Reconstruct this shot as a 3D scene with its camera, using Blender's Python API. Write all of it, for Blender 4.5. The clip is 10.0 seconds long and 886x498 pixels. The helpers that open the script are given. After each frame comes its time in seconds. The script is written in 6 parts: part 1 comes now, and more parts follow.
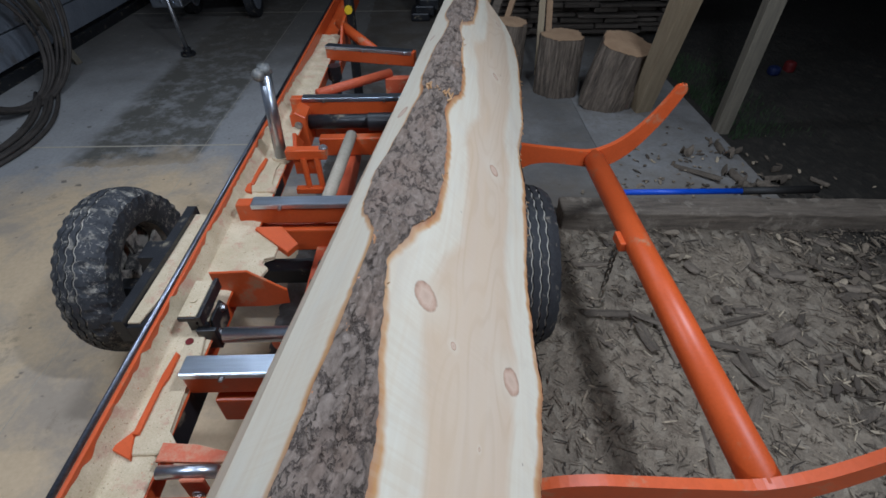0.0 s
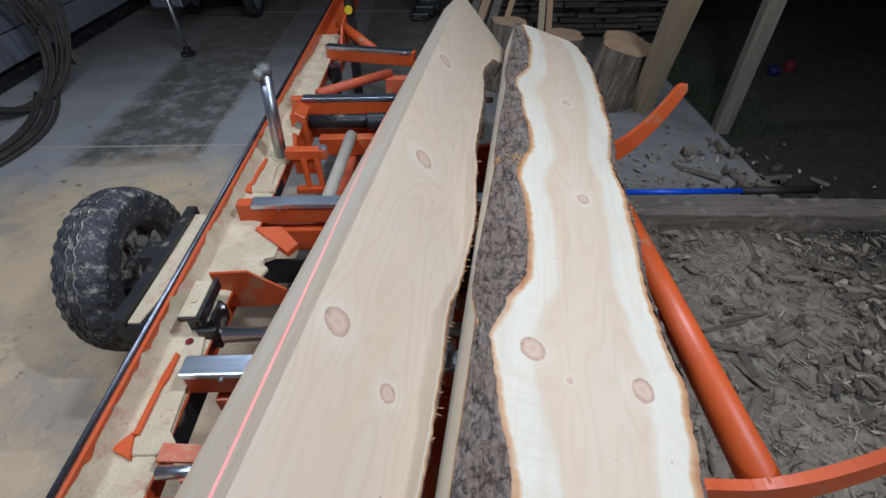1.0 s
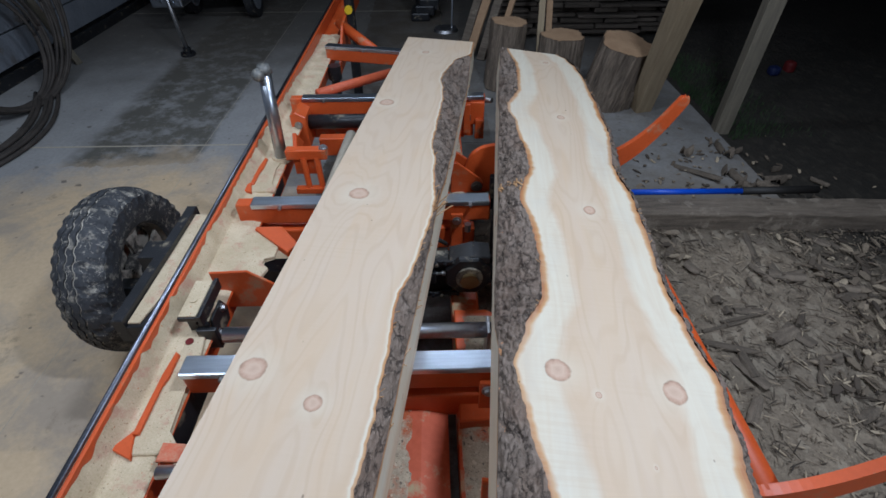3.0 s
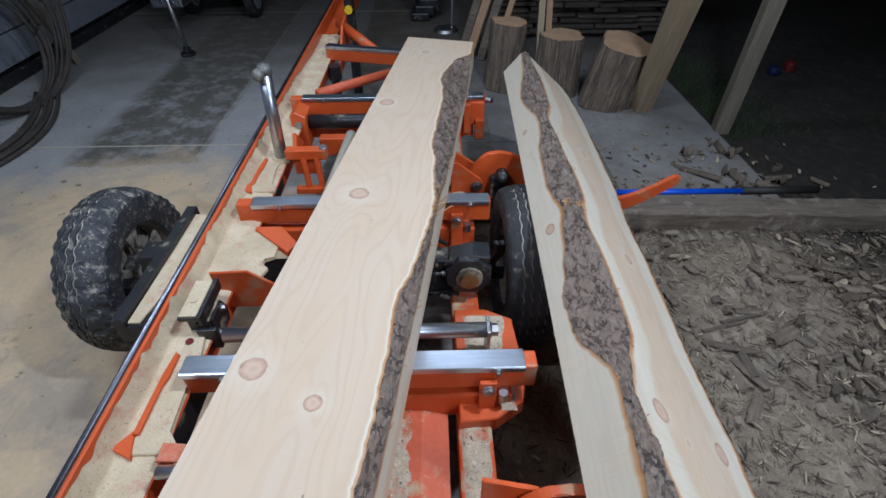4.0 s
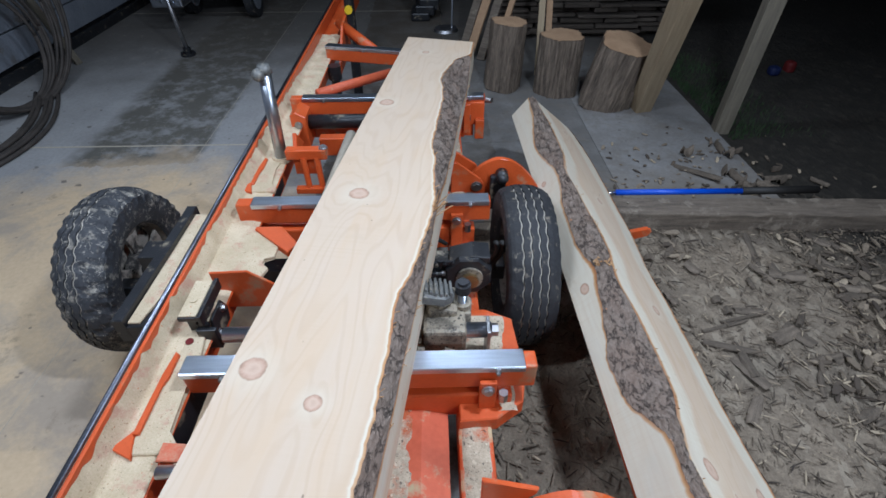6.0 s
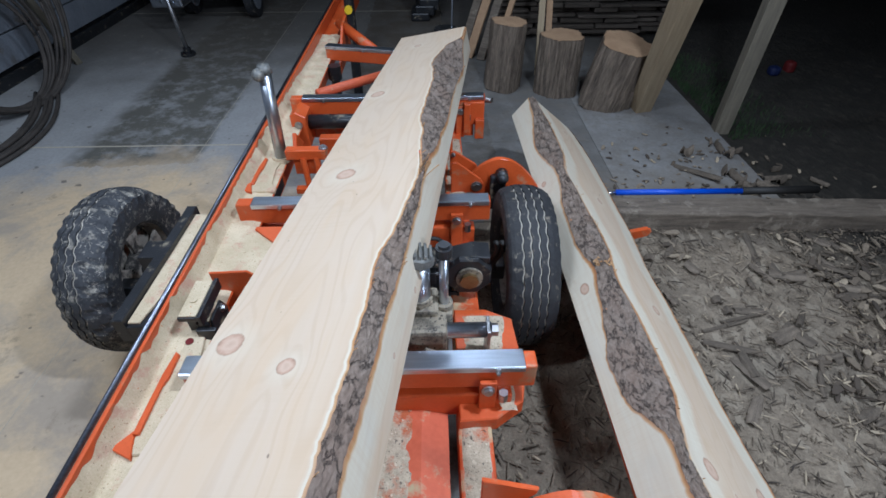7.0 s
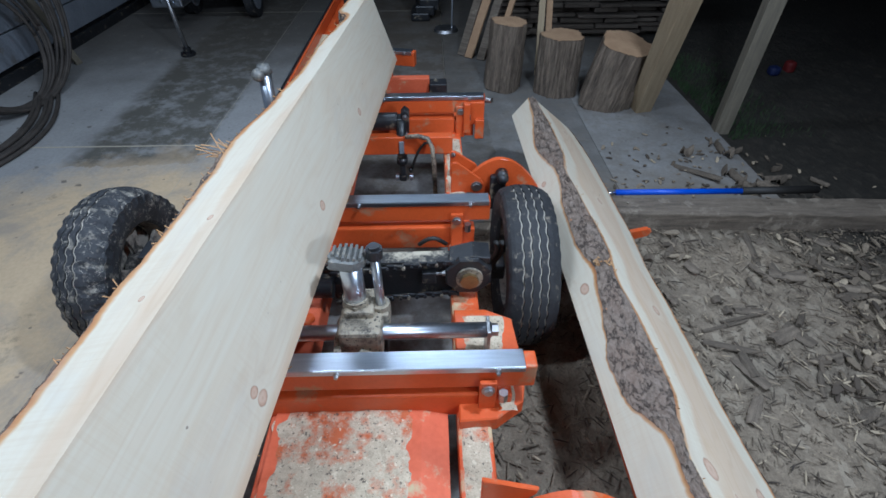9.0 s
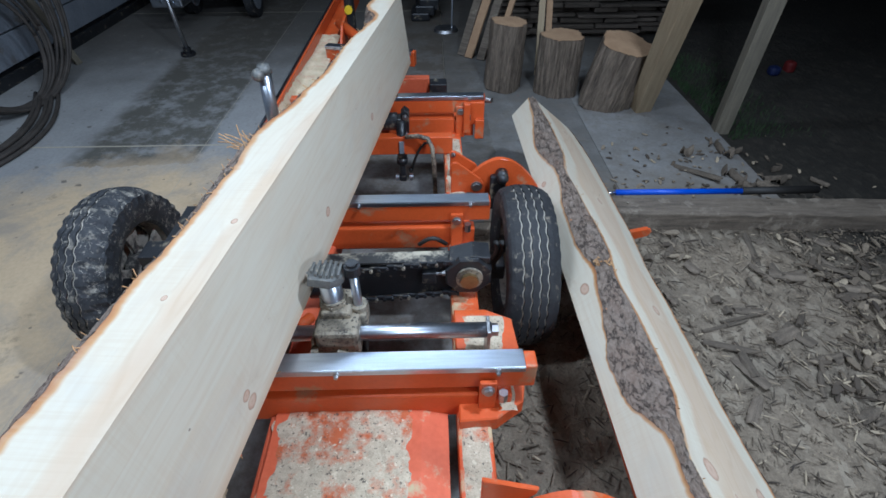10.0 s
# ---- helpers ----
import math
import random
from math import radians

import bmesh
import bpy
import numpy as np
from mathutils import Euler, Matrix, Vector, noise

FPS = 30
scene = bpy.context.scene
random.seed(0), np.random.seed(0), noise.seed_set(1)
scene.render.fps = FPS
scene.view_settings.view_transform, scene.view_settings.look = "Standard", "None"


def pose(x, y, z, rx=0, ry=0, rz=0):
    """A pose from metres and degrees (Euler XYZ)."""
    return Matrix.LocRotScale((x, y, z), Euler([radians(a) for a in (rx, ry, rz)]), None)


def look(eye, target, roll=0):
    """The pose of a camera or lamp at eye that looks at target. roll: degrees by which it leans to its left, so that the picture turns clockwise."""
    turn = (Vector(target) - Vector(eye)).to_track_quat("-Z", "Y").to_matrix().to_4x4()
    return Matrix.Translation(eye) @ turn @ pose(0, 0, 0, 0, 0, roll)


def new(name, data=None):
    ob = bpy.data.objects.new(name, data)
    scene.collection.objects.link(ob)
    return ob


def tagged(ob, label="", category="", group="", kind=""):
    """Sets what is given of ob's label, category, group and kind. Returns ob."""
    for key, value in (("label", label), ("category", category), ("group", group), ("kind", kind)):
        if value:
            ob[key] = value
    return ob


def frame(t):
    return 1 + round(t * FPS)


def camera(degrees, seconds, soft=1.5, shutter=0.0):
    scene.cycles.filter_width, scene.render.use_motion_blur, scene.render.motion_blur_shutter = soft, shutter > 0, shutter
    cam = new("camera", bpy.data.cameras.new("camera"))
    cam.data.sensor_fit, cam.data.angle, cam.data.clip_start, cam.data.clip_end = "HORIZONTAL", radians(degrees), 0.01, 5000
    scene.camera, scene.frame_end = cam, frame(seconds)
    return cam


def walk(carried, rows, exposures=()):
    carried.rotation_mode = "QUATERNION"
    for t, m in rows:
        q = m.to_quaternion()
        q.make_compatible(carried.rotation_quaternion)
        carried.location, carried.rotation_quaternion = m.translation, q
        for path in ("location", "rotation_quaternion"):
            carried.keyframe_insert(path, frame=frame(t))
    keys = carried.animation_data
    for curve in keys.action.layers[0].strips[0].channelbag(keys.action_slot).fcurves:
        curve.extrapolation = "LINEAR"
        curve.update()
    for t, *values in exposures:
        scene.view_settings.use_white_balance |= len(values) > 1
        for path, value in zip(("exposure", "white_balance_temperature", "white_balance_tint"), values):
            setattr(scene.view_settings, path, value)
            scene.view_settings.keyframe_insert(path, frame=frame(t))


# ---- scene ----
# ---- camera: it stands still beside the saw bed ----
PITCH, YAW, LEAN, HEIGHT = radians(41.04), radians(1.166), -0.276, 1.8
cam = camera(85.37, 10.0, soft=1.6)
AIM = (math.sin(YAW) * math.cos(PITCH), math.cos(YAW) * math.cos(PITCH), HEIGHT - math.sin(PITCH))
STILL = look((0, 0, HEIGHT), AIM, LEAN)
walk(cam, [(0.0, STILL), (10.0, STILL)], exposures=[(0.0, -0.32, 6220, 7), (0.5, -0.10, 6220, 7), (1.0, -0.20, 6220, 7), (2.5, -0.40, 6220, 7), (4.5, -0.05, 6150, 7), (7.0, 0.08, 6020, 6), (8.5, 0.14, 5850, 3), (9.5, 0.05, 5850, 4), (10.0, 0.12, 5850, 3)])

# ---- light: night sky outside, cold work lamp under the shed roof, added unseen fills ----
world = bpy.data.worlds.new("night")
scene.world = world
world.use_nodes = True
world.node_tree.nodes["Background"].inputs[0].default_value = (0.08, 0.14, 0.34, 1)
world.node_tree.nodes["Background"].inputs[1].default_value = 0.002


def lamp(name, place, target, power, sx, sy, colour):
    data = bpy.data.lights.new(name, "AREA")
    data.shape, data.size, data.size_y, data.energy, data.color = "RECTANGLE", sx, sy, power, colour
    ob = new(name, data)
    ob.matrix_world = look(place, target)
    return ob


lamp("work_lamp", (1.10, 0.85, 3.30), (0.45, 1.1, 0.5), 75, 0.12, 0.3, (0.75, 0.83, 1.0))
# unseen lamp added from the front right to brighten the cant's side face
lamp("saw_head_lamp", (1.75, -1.1, 2.25), (0.0, 0.9, 0.8), 36, 0.4, 0.2, (0.75, 0.83, 1.0))
# no fixture seen: strip added to lift the far floor and the steel covers
lamp("shed_lamp", (-0.75, 3.3, 3.38), (-0.9, 3.3, 0.0), 44, 0.16, 2.6, (0.72, 0.82, 1.0))
# left fill from an unseen source, added to brighten the sawdust floor
lamp("wall_lamp", (-1.5, 0.5, 3.20), (-1.75, 1.3, 0.0), 57, 1.2, 0.15, (0.75, 0.83, 1.0))
beam = bpy.data.lights.new("laser", "SPOT")
beam.energy, beam.color, beam.spot_size, beam.spot_blend, beam.shadow_soft_size = 1500, (1.0, 0.03, 0.14), radians(29), 0.1, 0.0
SIGHT = look((-1.45, -1.15, 0.883), (-0.25, 0.75, 1.063), 16.9)
new("laser", beam).matrix_world = SIGHT


# ---- materials ----
def nodes_of(name):
    m = bpy.data.materials.new(name)
    m.use_nodes = True
    nt = m.node_tree
    return m, nt, nt.nodes["Principled BSDF"]


def add(nt, kind, **sets):
    n = nt.nodes.new(kind)
    for k, v in sets.items():
        if k in n.inputs:
            n.inputs[k].default_value = v
    return n


def ramp(nt, source, stops):
    n = nt.nodes.new("ShaderNodeValToRGB")
    e = n.color_ramp.elements
    while len(e) < len(stops):
        e.new(0.5)
    for item, (p, c) in zip(e, stops):
        item.position = p
        item.color = (*c, 1) if len(c) == 3 else c
    nt.links.new(source, n.inputs[0])
    return n.outputs[0]


def coords(nt, stretch=(1, 1, 1), turn=(0, 0, 0), where="Object"):
    tc = nt.nodes.new("ShaderNodeTexCoord")
    mp = nt.nodes.new("ShaderNodeMapping")
    mp.inputs["Scale"].default_value = stretch
    mp.inputs["Rotation"].default_value = turn
    nt.links.new(tc.outputs[where], mp.inputs[0])
    return mp.outputs[0]


def noise_of(nt, vec, scale, detail=6, rough=0.6, distort=0.0):
    n = add(nt, "ShaderNodeTexNoise", Scale=scale, Detail=detail, Roughness=rough, Distortion=distort)
    nt.links.new(vec, n.inputs["Vector"])
    return n.outputs["Fac"]


def mix(nt, fac, a, b, how="MIX"):
    n = nt.nodes.new("ShaderNodeMix")
    n.data_type, n.blend_type = "RGBA", how
    for sock, v in ((n.inputs[0], fac), (n.inputs[6], a), (n.inputs[7], b)):
        if isinstance(v, (int, float)):
            sock.default_value = v
        elif isinstance(v, tuple):
            sock.default_value = (*v, 1)
        else:
            nt.links.new(v, sock)
    return n.outputs[2]


def calc(nt, op, a, b=0.0, c=0.0):
    n = nt.nodes.new("ShaderNodeMath")
    n.operation = op
    for sock, v in zip(n.inputs, (a, b, c)):
        if isinstance(v, (int, float)):
            sock.default_value = v
        else:
            nt.links.new(v, sock)
    return n.outputs[0]


def relief(nt, bsdf, height, strength, distance=0.01):
    b = add(nt, "ShaderNodeBump", Strength=strength, Distance=distance)
    nt.links.new(height, b.inputs["Height"])
    nt.links.new(b.outputs[0], bsdf.inputs["Normal"])


def surface(name, dark, light, scale=6.0, fine=60.0, rough=(0.5, 0.8), bump=0.25, metal=0.0, stretch=(1, 1, 1),
            dust=None, dust_amount=0.5, dust_scale=5.0, depth=0.006, vary=0.0, specks=None, scuffs=None):
    """A worn surface: two scales of noise, relief, and an optional broken film of dust over it."""
    m, nt, bs = nodes_of(name)
    v = coords(nt, stretch)
    big, small = noise_of(nt, v, scale), noise_of(nt, v, fine, 4)
    both = calc(nt, "ADD", calc(nt, "MULTIPLY", big, 0.6), calc(nt, "MULTIPLY", small, 0.4))
    col = ramp(nt, both, [(0.32, dark), (0.68, light)])
    rgh = calc(nt, "MULTIPLY_ADD", both, rough[1] - rough[0], rough[0])
    if vary:
        info = nt.nodes.new("ShaderNodeObjectInfo")
        col = mix(nt, calc(nt, "MULTIPLY", info.outputs["Random"], vary), col, (0.02, 0.015, 0.01))
    if dust:
        d = noise_of(nt, coords(nt), dust_scale, 8, 0.7)
        f = ramp(nt, d, [(0.62 - 0.35 * dust_amount, (0, 0, 0)), (0.72 - 0.3 * dust_amount, (1, 1, 1))])
        col = mix(nt, f, col, dust)
        rgh = calc(nt, "MAXIMUM", rgh, calc(nt, "MULTIPLY", f, 0.9))
    if scuffs:
        thin = calc(nt, "ABSOLUTE", calc(nt, "SUBTRACT", noise_of(nt, coords(nt), scuffs[1], 2, 0.5, 0.8), 0.5))
        patch = ramp(nt, noise_of(nt, coords(nt), scuffs[1] * 0.7, 2), [(0.50, (0, 0, 0)), (0.60, (1, 1, 1))])
        col = mix(nt, calc(nt, "MULTIPLY", ramp(nt, thin, [(0.0, (0.9, 0.9, 0.9)), (0.022, (0, 0, 0))]), patch), col, scuffs[0])
    if specks:
        for tone, size, start in specks:
            s = noise_of(nt, coords(nt), size, 3, 0.5)
            col = mix(nt, ramp(nt, s, [(start, (0, 0, 0)), (start + 0.04, (0.85, 0.85, 0.85))]), col, tone)
    nt.links.new(col, bs.inputs["Base Color"])
    nt.links.new(rgh, bs.inputs["Roughness"])
    bs.inputs["Metallic"].default_value = metal
    relief(nt, bs, both, bump, depth)
    return m


DUST = (0.50, 0.39, 0.23)
ORANGE = surface("orange_paint", (0.52, 0.078, 0.016), (0.67, 0.108, 0.024), 5, 90, (0.32, 0.5), 0.06, dust=(0.42, 0.22, 0.12), dust_amount=0.12, dust_scale=7)
ORANGE_DUSTY = surface("orange_paint_dusty", (0.55, 0.08, 0.02), (0.70, 0.11, 0.025), 5, 90, (0.4, 0.6), 0.1, dust=DUST, dust_amount=0.36, dust_scale=9)
ORANGE_FADED = surface("orange_paint_faded", (0.52, 0.085, 0.03), (0.68, 0.14, 0.06), 4, 60, (0.45, 0.7), 0.1, dust=DUST, dust_amount=0.13, dust_scale=8)
PINKDUST = surface("orange_paint_under_dust", (0.52, 0.10, 0.04), (0.66, 0.16, 0.08), 5, 90, (0.5, 0.75), 0.15, dust=(0.55, 0.27, 0.16), dust_amount=0.55, dust_scale=12)
STEEL = surface("stainless_cover", (0.46, 0.51, 0.58), (0.65, 0.71, 0.79), 8, 160, (0.2, 0.42), 0.05, 1.0, (1, 14, 1), dust=(0.45, 0.40, 0.32), dust_amount=0.08)
CHROME = surface("chrome_shaft", (0.48, 0.52, 0.58), (0.68, 0.73, 0.80), 4, 90, (0.27, 0.40), 0.03, 1.0, dust=(0.45, 0.42, 0.38), dust_amount=0.05)
BLACK = surface("black_paint", (0.007, 0.0075, 0.009), (0.024, 0.025, 0.028), 7, 90, (0.28, 0.55), 0.25, dust=(0.24, 0.20, 0.14), dust_amount=0.13, dust_scale=16)
RAIL = surface("worn_rail_steel", (0.09, 0.10, 0.125), (0.26, 0.275, 0.32), 6, 120, (0.25, 0.45), 0.05, 1.0)
GREASY = surface("greasy_dusty_steel", (0.05, 0.045, 0.04), (0.20, 0.17, 0.13), 12, 90, (0.4, 0.7), 0.3, 0.4, dust=(0.40, 0.345, 0.26), dust_amount=0.58, dust_scale=16, specks=[((0.05, 0.045, 0.04), 110, 0.60)])
GALV = surface("dull_grey_cap", (0.09, 0.092, 0.088), (0.24, 0.24, 0.225), 14, 90, (0.45, 0.7), 0.2, 0.4, dust=(0.38, 0.34, 0.27), dust_amount=0.24, dust_scale=30)
BOLT = surface("zinc_bolt", (0.32, 0.32, 0.33), (0.55, 0.55, 0.55), 20, 140, (0.3, 0.5), 0.1, 1.0)
RUBBER = surface("tyre_rubber", (0.010, 0.010, 0.012), (0.034, 0.035, 0.037), 9, 80, (0.6, 0.85), 0.35, dust=(0.20, 0.17, 0.13), dust_amount=0.12, dust_scale=26)
RUBBER_DUSTY = surface("dusty_tyre_rubber", (0.012, 0.013, 0.016), (0.055, 0.057, 0.062), 12, 110, (0.5, 0.8), 0.6, dust=(0.27, 0.245, 0.20), dust_amount=0.20, dust_scale=20, specks=[((0.36, 0.33, 0.28), 95, 0.69)], scuffs=((0.42, 0.38, 0.31), 30))
RIM = surface("muddy_rim", (0.02, 0.02, 0.02), (0.07, 0.065, 0.06), 14, 90, (0.5, 0.8), 0.3, dust=(0.34, 0.30, 0.25), dust_amount=0.55, dust_scale=14, scuffs=((0.36, 0.32, 0.26), 22))
GROOVE = surface("dust_in_tread", (0.36, 0.32, 0.26), (0.66, 0.60, 0.50), 20, 90, (0.8, 0.95), 0.3)
SAWDUST = surface("sawdust", (0.46, 0.36, 0.22), (0.72, 0.60, 0.42), 9, 220, (0.9, 1.0), 0.9, dust=(0.54, 0.33, 0.23), dust_amount=0.24, dust_scale=14, specks=[((0.36, 0.22, 0.13), 120, 0.66), ((0.52, 0.19, 0.09), 75, 0.69), ((0.20, 0.15, 0.10), 160, 0.68)])
CHIP_DUST = surface("grey_sawdust", (0.36, 0.285, 0.20), (0.66, 0.555, 0.405), 40, 230, (0.9, 1.0), 0.9, dust=(0.52, 0.13, 0.05), dust_amount=0.28, dust_scale=9, specks=[((0.07, 0.058, 0.046), 62, 0.655), ((0.12, 0.10, 0.08), 120, 0.63), ((0.70, 0.60, 0.44), 70, 0.64)])
HOSE = surface("black_hose", (0.008, 0.0075, 0.007), (0.026, 0.023, 0.020), 9, 120, (0.5, 0.7), 0.2)
OLDWOOD = surface("weathered_timber", (0.07, 0.055, 0.042), (0.27, 0.215, 0.16), 5, 60, (0.75, 0.9), 0.8, stretch=(1, 9, 9), vary=0.3, dust=(0.30, 0.25, 0.19), dust_amount=0.2, dust_scale=8)
POSTWOOD = surface("pine_post", (0.30, 0.22, 0.13), (0.50, 0.39, 0.25), 4, 50, (0.65, 0.85), 0.3, stretch=(12, 12, 1))
GREYPOST = surface("grey_post", (0.10, 0.088, 0.064), (0.24, 0.205, 0.150), 4, 50, (0.7, 0.9), 0.4, stretch=(12, 12, 1))
STUMPBARK = surface("stump_bark", (0.034, 0.025, 0.019), (0.35, 0.272, 0.20), 12, 60, (0.85, 0.95), 1.0, stretch=(2.4, 2.4, 0.3), depth=0.04)
JOINT = surface("joint_dust", (0.34, 0.30, 0.23), (0.52, 0.46, 0.36), 9, 90, (0.9, 1.0), 0.5)
TORN = surface("torn_inner_bark", (0.34, 0.17, 0.07), (0.58, 0.36, 0.18), 30, 120, (0.7, 0.9), 0.3)
STUMPTOP = surface("stump_end_grain", (0.34, 0.20, 0.11), (0.52, 0.34, 0.20), 9, 90, (0.75, 0.9), 0.3)
FLAKE = surface("bark_flakes", (0.075, 0.058, 0.044), (0.30, 0.238, 0.175), 6, 60, (0.8, 0.95), 0.8, stretch=(1, 4, 1), vary=0.45)
OLDHOSE = surface("dusty_hose", (0.022, 0.018, 0.015), (0.085, 0.070, 0.058), 9, 90, (0.6, 0.85), 0.2)
BLUE = surface("blue_handle", (0.004, 0.06, 0.50), (0.01, 0.10, 0.66), 9, 90, (0.3, 0.45), 0.05)
DULLBLUE = surface("dull_blue_plastic", (0.006, 0.012, 0.05), (0.012, 0.022, 0.09), 9, 90, (0.5, 0.6), 0.1)
WHITE = surface("grey_cladding", (0.15, 0.165, 0.19), (0.27, 0.29, 0.32), 3, 50, (0.45, 0.65), 0.08, dust=(0.14, 0.12, 0.10), dust_amount=0.2, dust_scale=3)
CEILING = surface("grey_roof_sheet", (0.24, 0.25, 0.27), (0.34, 0.35, 0.37), 3, 40, (0.5, 0.7), 0.1)
TIN = surface("roof_sheet", (0.10, 0.10, 0.11), (0.16, 0.16, 0.17), 3, 40, (0.6, 0.8), 0.1)
STONE = surface("stacked_slats", (0.06, 0.048, 0.038), (0.19, 0.152, 0.118), 5, 60, (0.8, 0.95), 0.5, stretch=(0.6, 3, 3), vary=0.5)
YELLOW = surface("yellow_knob", (0.75, 0.50, 0.02), (0.85, 0.60, 0.04), 9, 90, (0.3, 0.4), 0.02)
RED = surface("red_plastic", (0.10, 0.010, 0.010), (0.17, 0.014, 0.014), 9, 90, (0.5, 0.6), 0.1)
GRASS = surface("dark_grass", (0.02, 0.05, 0.015), (0.05, 0.10, 0.03), 9, 90, (0.8, 0.9), 0.5)


def bark_material():
    """Scaly pine bark: thin overlapping grey brown plates, short dark cracks, reddish inner layers."""
    m, nt, bs = nodes_of("pine_bark")
    v = coords(nt, (1.0, 0.55, 1.0))
    warp = add(nt, "ShaderNodeTexNoise", Scale=26.0, Detail=5.0, Roughness=0.65)
    nt.links.new(v, warp.inputs["Vector"])
    bent = mix(nt, 0.10, v, warp.outputs["Color"], "ADD")
    plates = add(nt, "ShaderNodeTexVoronoi", Scale=24.0)
    nt.links.new(bent, plates.inputs["Vector"])
    rims = add(nt, "ShaderNodeTexVoronoi", Scale=24.0)
    rims.feature = "DISTANCE_TO_EDGE"
    nt.links.new(bent, rims.inputs["Vector"])
    fine = noise_of(nt, v, 95, 7, 0.72, 0.3)
    broad = noise_of(nt, v, 9, 4)
    tone = nt.nodes.new("ShaderNodeSeparateColor")
    nt.links.new(plates.outputs["Color"], tone.inputs[0])
    col = ramp(nt, fine, [(0.30, (0.095, 0.066, 0.048)), (0.50, (0.178, 0.132, 0.100)), (0.72, (0.285, 0.226, 0.180))])
    col = mix(nt, calc(nt, "MULTIPLY", tone.outputs[0], 0.35), col, (0.255, 0.210, 0.176))
    col = mix(nt, ramp(nt, broad, [(0.46, (0, 0, 0)), (0.66, (0.4, 0.4, 0.4))]), col, (0.190, 0.120, 0.085))
    broken = ramp(nt, noise_of(nt, v, 34, 3, 0.6), [(0.40, (0, 0, 0)), (0.50, (1, 1, 1))])
    # cracks: dark fissures, with the shadow between plates put into the colour
    crack = calc(nt, "MULTIPLY", ramp(nt, rims.outputs["Distance"], [(0.0, (1, 1, 1)), (0.085, (0, 0, 0))]), broken)
    col = mix(nt, calc(nt, "MULTIPLY", crack, 0.72), col, (0.050, 0.034, 0.026))
    nt.links.new(col, bs.inputs["Base Color"])
    bs.inputs["Roughness"].default_value = 0.92
    height = calc(nt, "ADD", calc(nt, "MULTIPLY", fine, 0.55), calc(nt, "MULTIPLY", tone.outputs[1], 0.5))
    relief(nt, bs, calc(nt, "SUBTRACT", height, calc(nt, "MULTIPLY", crack, 0.7)), 0.85, 0.009)
    return m


BARK = bark_material()


def board_wood(name, knots):
    """Fresh pine: grain along y, cream sapwood at the edge, pinkish heart; a knot is (x, y, z, radius, stretch)."""
    m, nt, bs = nodes_of(name)
    at = nt.nodes.new("ShaderNodeAttribute")
    at.attribute_name = "sap"
    wob = noise_of(nt, coords(nt, (3, 0.9, 3)), 3.0, 3)
    sap = calc(nt, "ADD", at.outputs["Fac"], calc(nt, "MULTIPLY", calc(nt, "SUBTRACT", wob, 0.5), 0.17))
    base = ramp(nt, sap, [(0.0, (0.36, 0.13, 0.04)), (0.045, (0.50, 0.26, 0.10)), (0.085, (0.645, 0.590, 0.472)),
                          (0.36, (0.640, 0.575, 0.455)), (0.42, (0.605, 0.495, 0.372)), (0.47, (0.575, 0.438, 0.312)), (0.75, (0.595, 0.475, 0.355)), (1.0, (0.590, 0.465, 0.345))])
    pos = nt.nodes.new("ShaderNodeTexCoord").outputs["Object"]
    fuzz = noise_of(nt, coords(nt, (1, 0.8, 1)), 24, 5, 0.6)
    fibre = noise_of(nt, coords(nt), 75, 5, 0.6)
    near = []
    for x, y, z, r, s in knots:
        sub = add(nt, "ShaderNodeVectorMath")
        sub.operation = "SUBTRACT"
        nt.links.new(pos, sub.inputs[0])
        sub.inputs[1].default_value = (x, y, z)
        mul = add(nt, "ShaderNodeVectorMath")
        mul.operation = "MULTIPLY"
        nt.links.new(sub.outputs[0], mul.inputs[0])
        mul.inputs[1].default_value = (1 / r, 1 / (r * s), 1 / r)
        ln = add(nt, "ShaderNodeVectorMath")
        ln.operation = "LENGTH"
        nt.links.new(mul.outputs[0], ln.inputs[0])
        near.append(calc(nt, "ADD", ln.outputs["Value"], calc(nt, "MULTIPLY", calc(nt, "SUBTRACT", fuzz, 0.5), 0.55)))
    # growth rings: contours of a slow field drawn out along the board, swelling round each knot
    field = calc(nt, "MULTIPLY", noise_of(nt, coords(nt, (1, 0.16, 1)), 5.0, 2.5, 0.5), 16.0)
    for d, (x, y, z, r, s) in zip(near, knots):
        field = calc(nt, "ADD", field, calc(nt, "MULTIPLY", calc(nt, "POWER", 2.718, calc(nt, "MULTIPLY", calc(nt, "MULTIPLY", d, d), -0.10)), 60.0 * r))
    rings = calc(nt, "SINE", calc(nt, "MULTIPLY", field, 6.283))
    grain = noise_of(nt, coords(nt, (1, 0.035, 1)), 60, 5, 0.55, 0.6)
    blotch = noise_of(nt, coords(nt, (1, 0.35, 1)), 9, 5, 0.6)
    col = mix(nt, ramp(nt, grain, [(0.38, (0, 0, 0)), (0.72, (0.30, 0.30, 0.30))]), base, (0.56, 0.43, 0.28))
    heart = ramp(nt, sap, [(0.34, (0.35, 0.35, 0.35)), (0.48, (1, 1, 1))])
    col = mix(nt, calc(nt, "MULTIPLY", calc(nt, "MULTIPLY", heart, ramp(nt, rings, [(0.20, (0, 0, 0)), (1.0, (0.46, 0.46, 0.46))])), ramp(nt, blotch, [(0.35, (0.30, 0.30, 0.30)), (0.7, (1, 1, 1))])), col, (0.475, 0.335, 0.215))
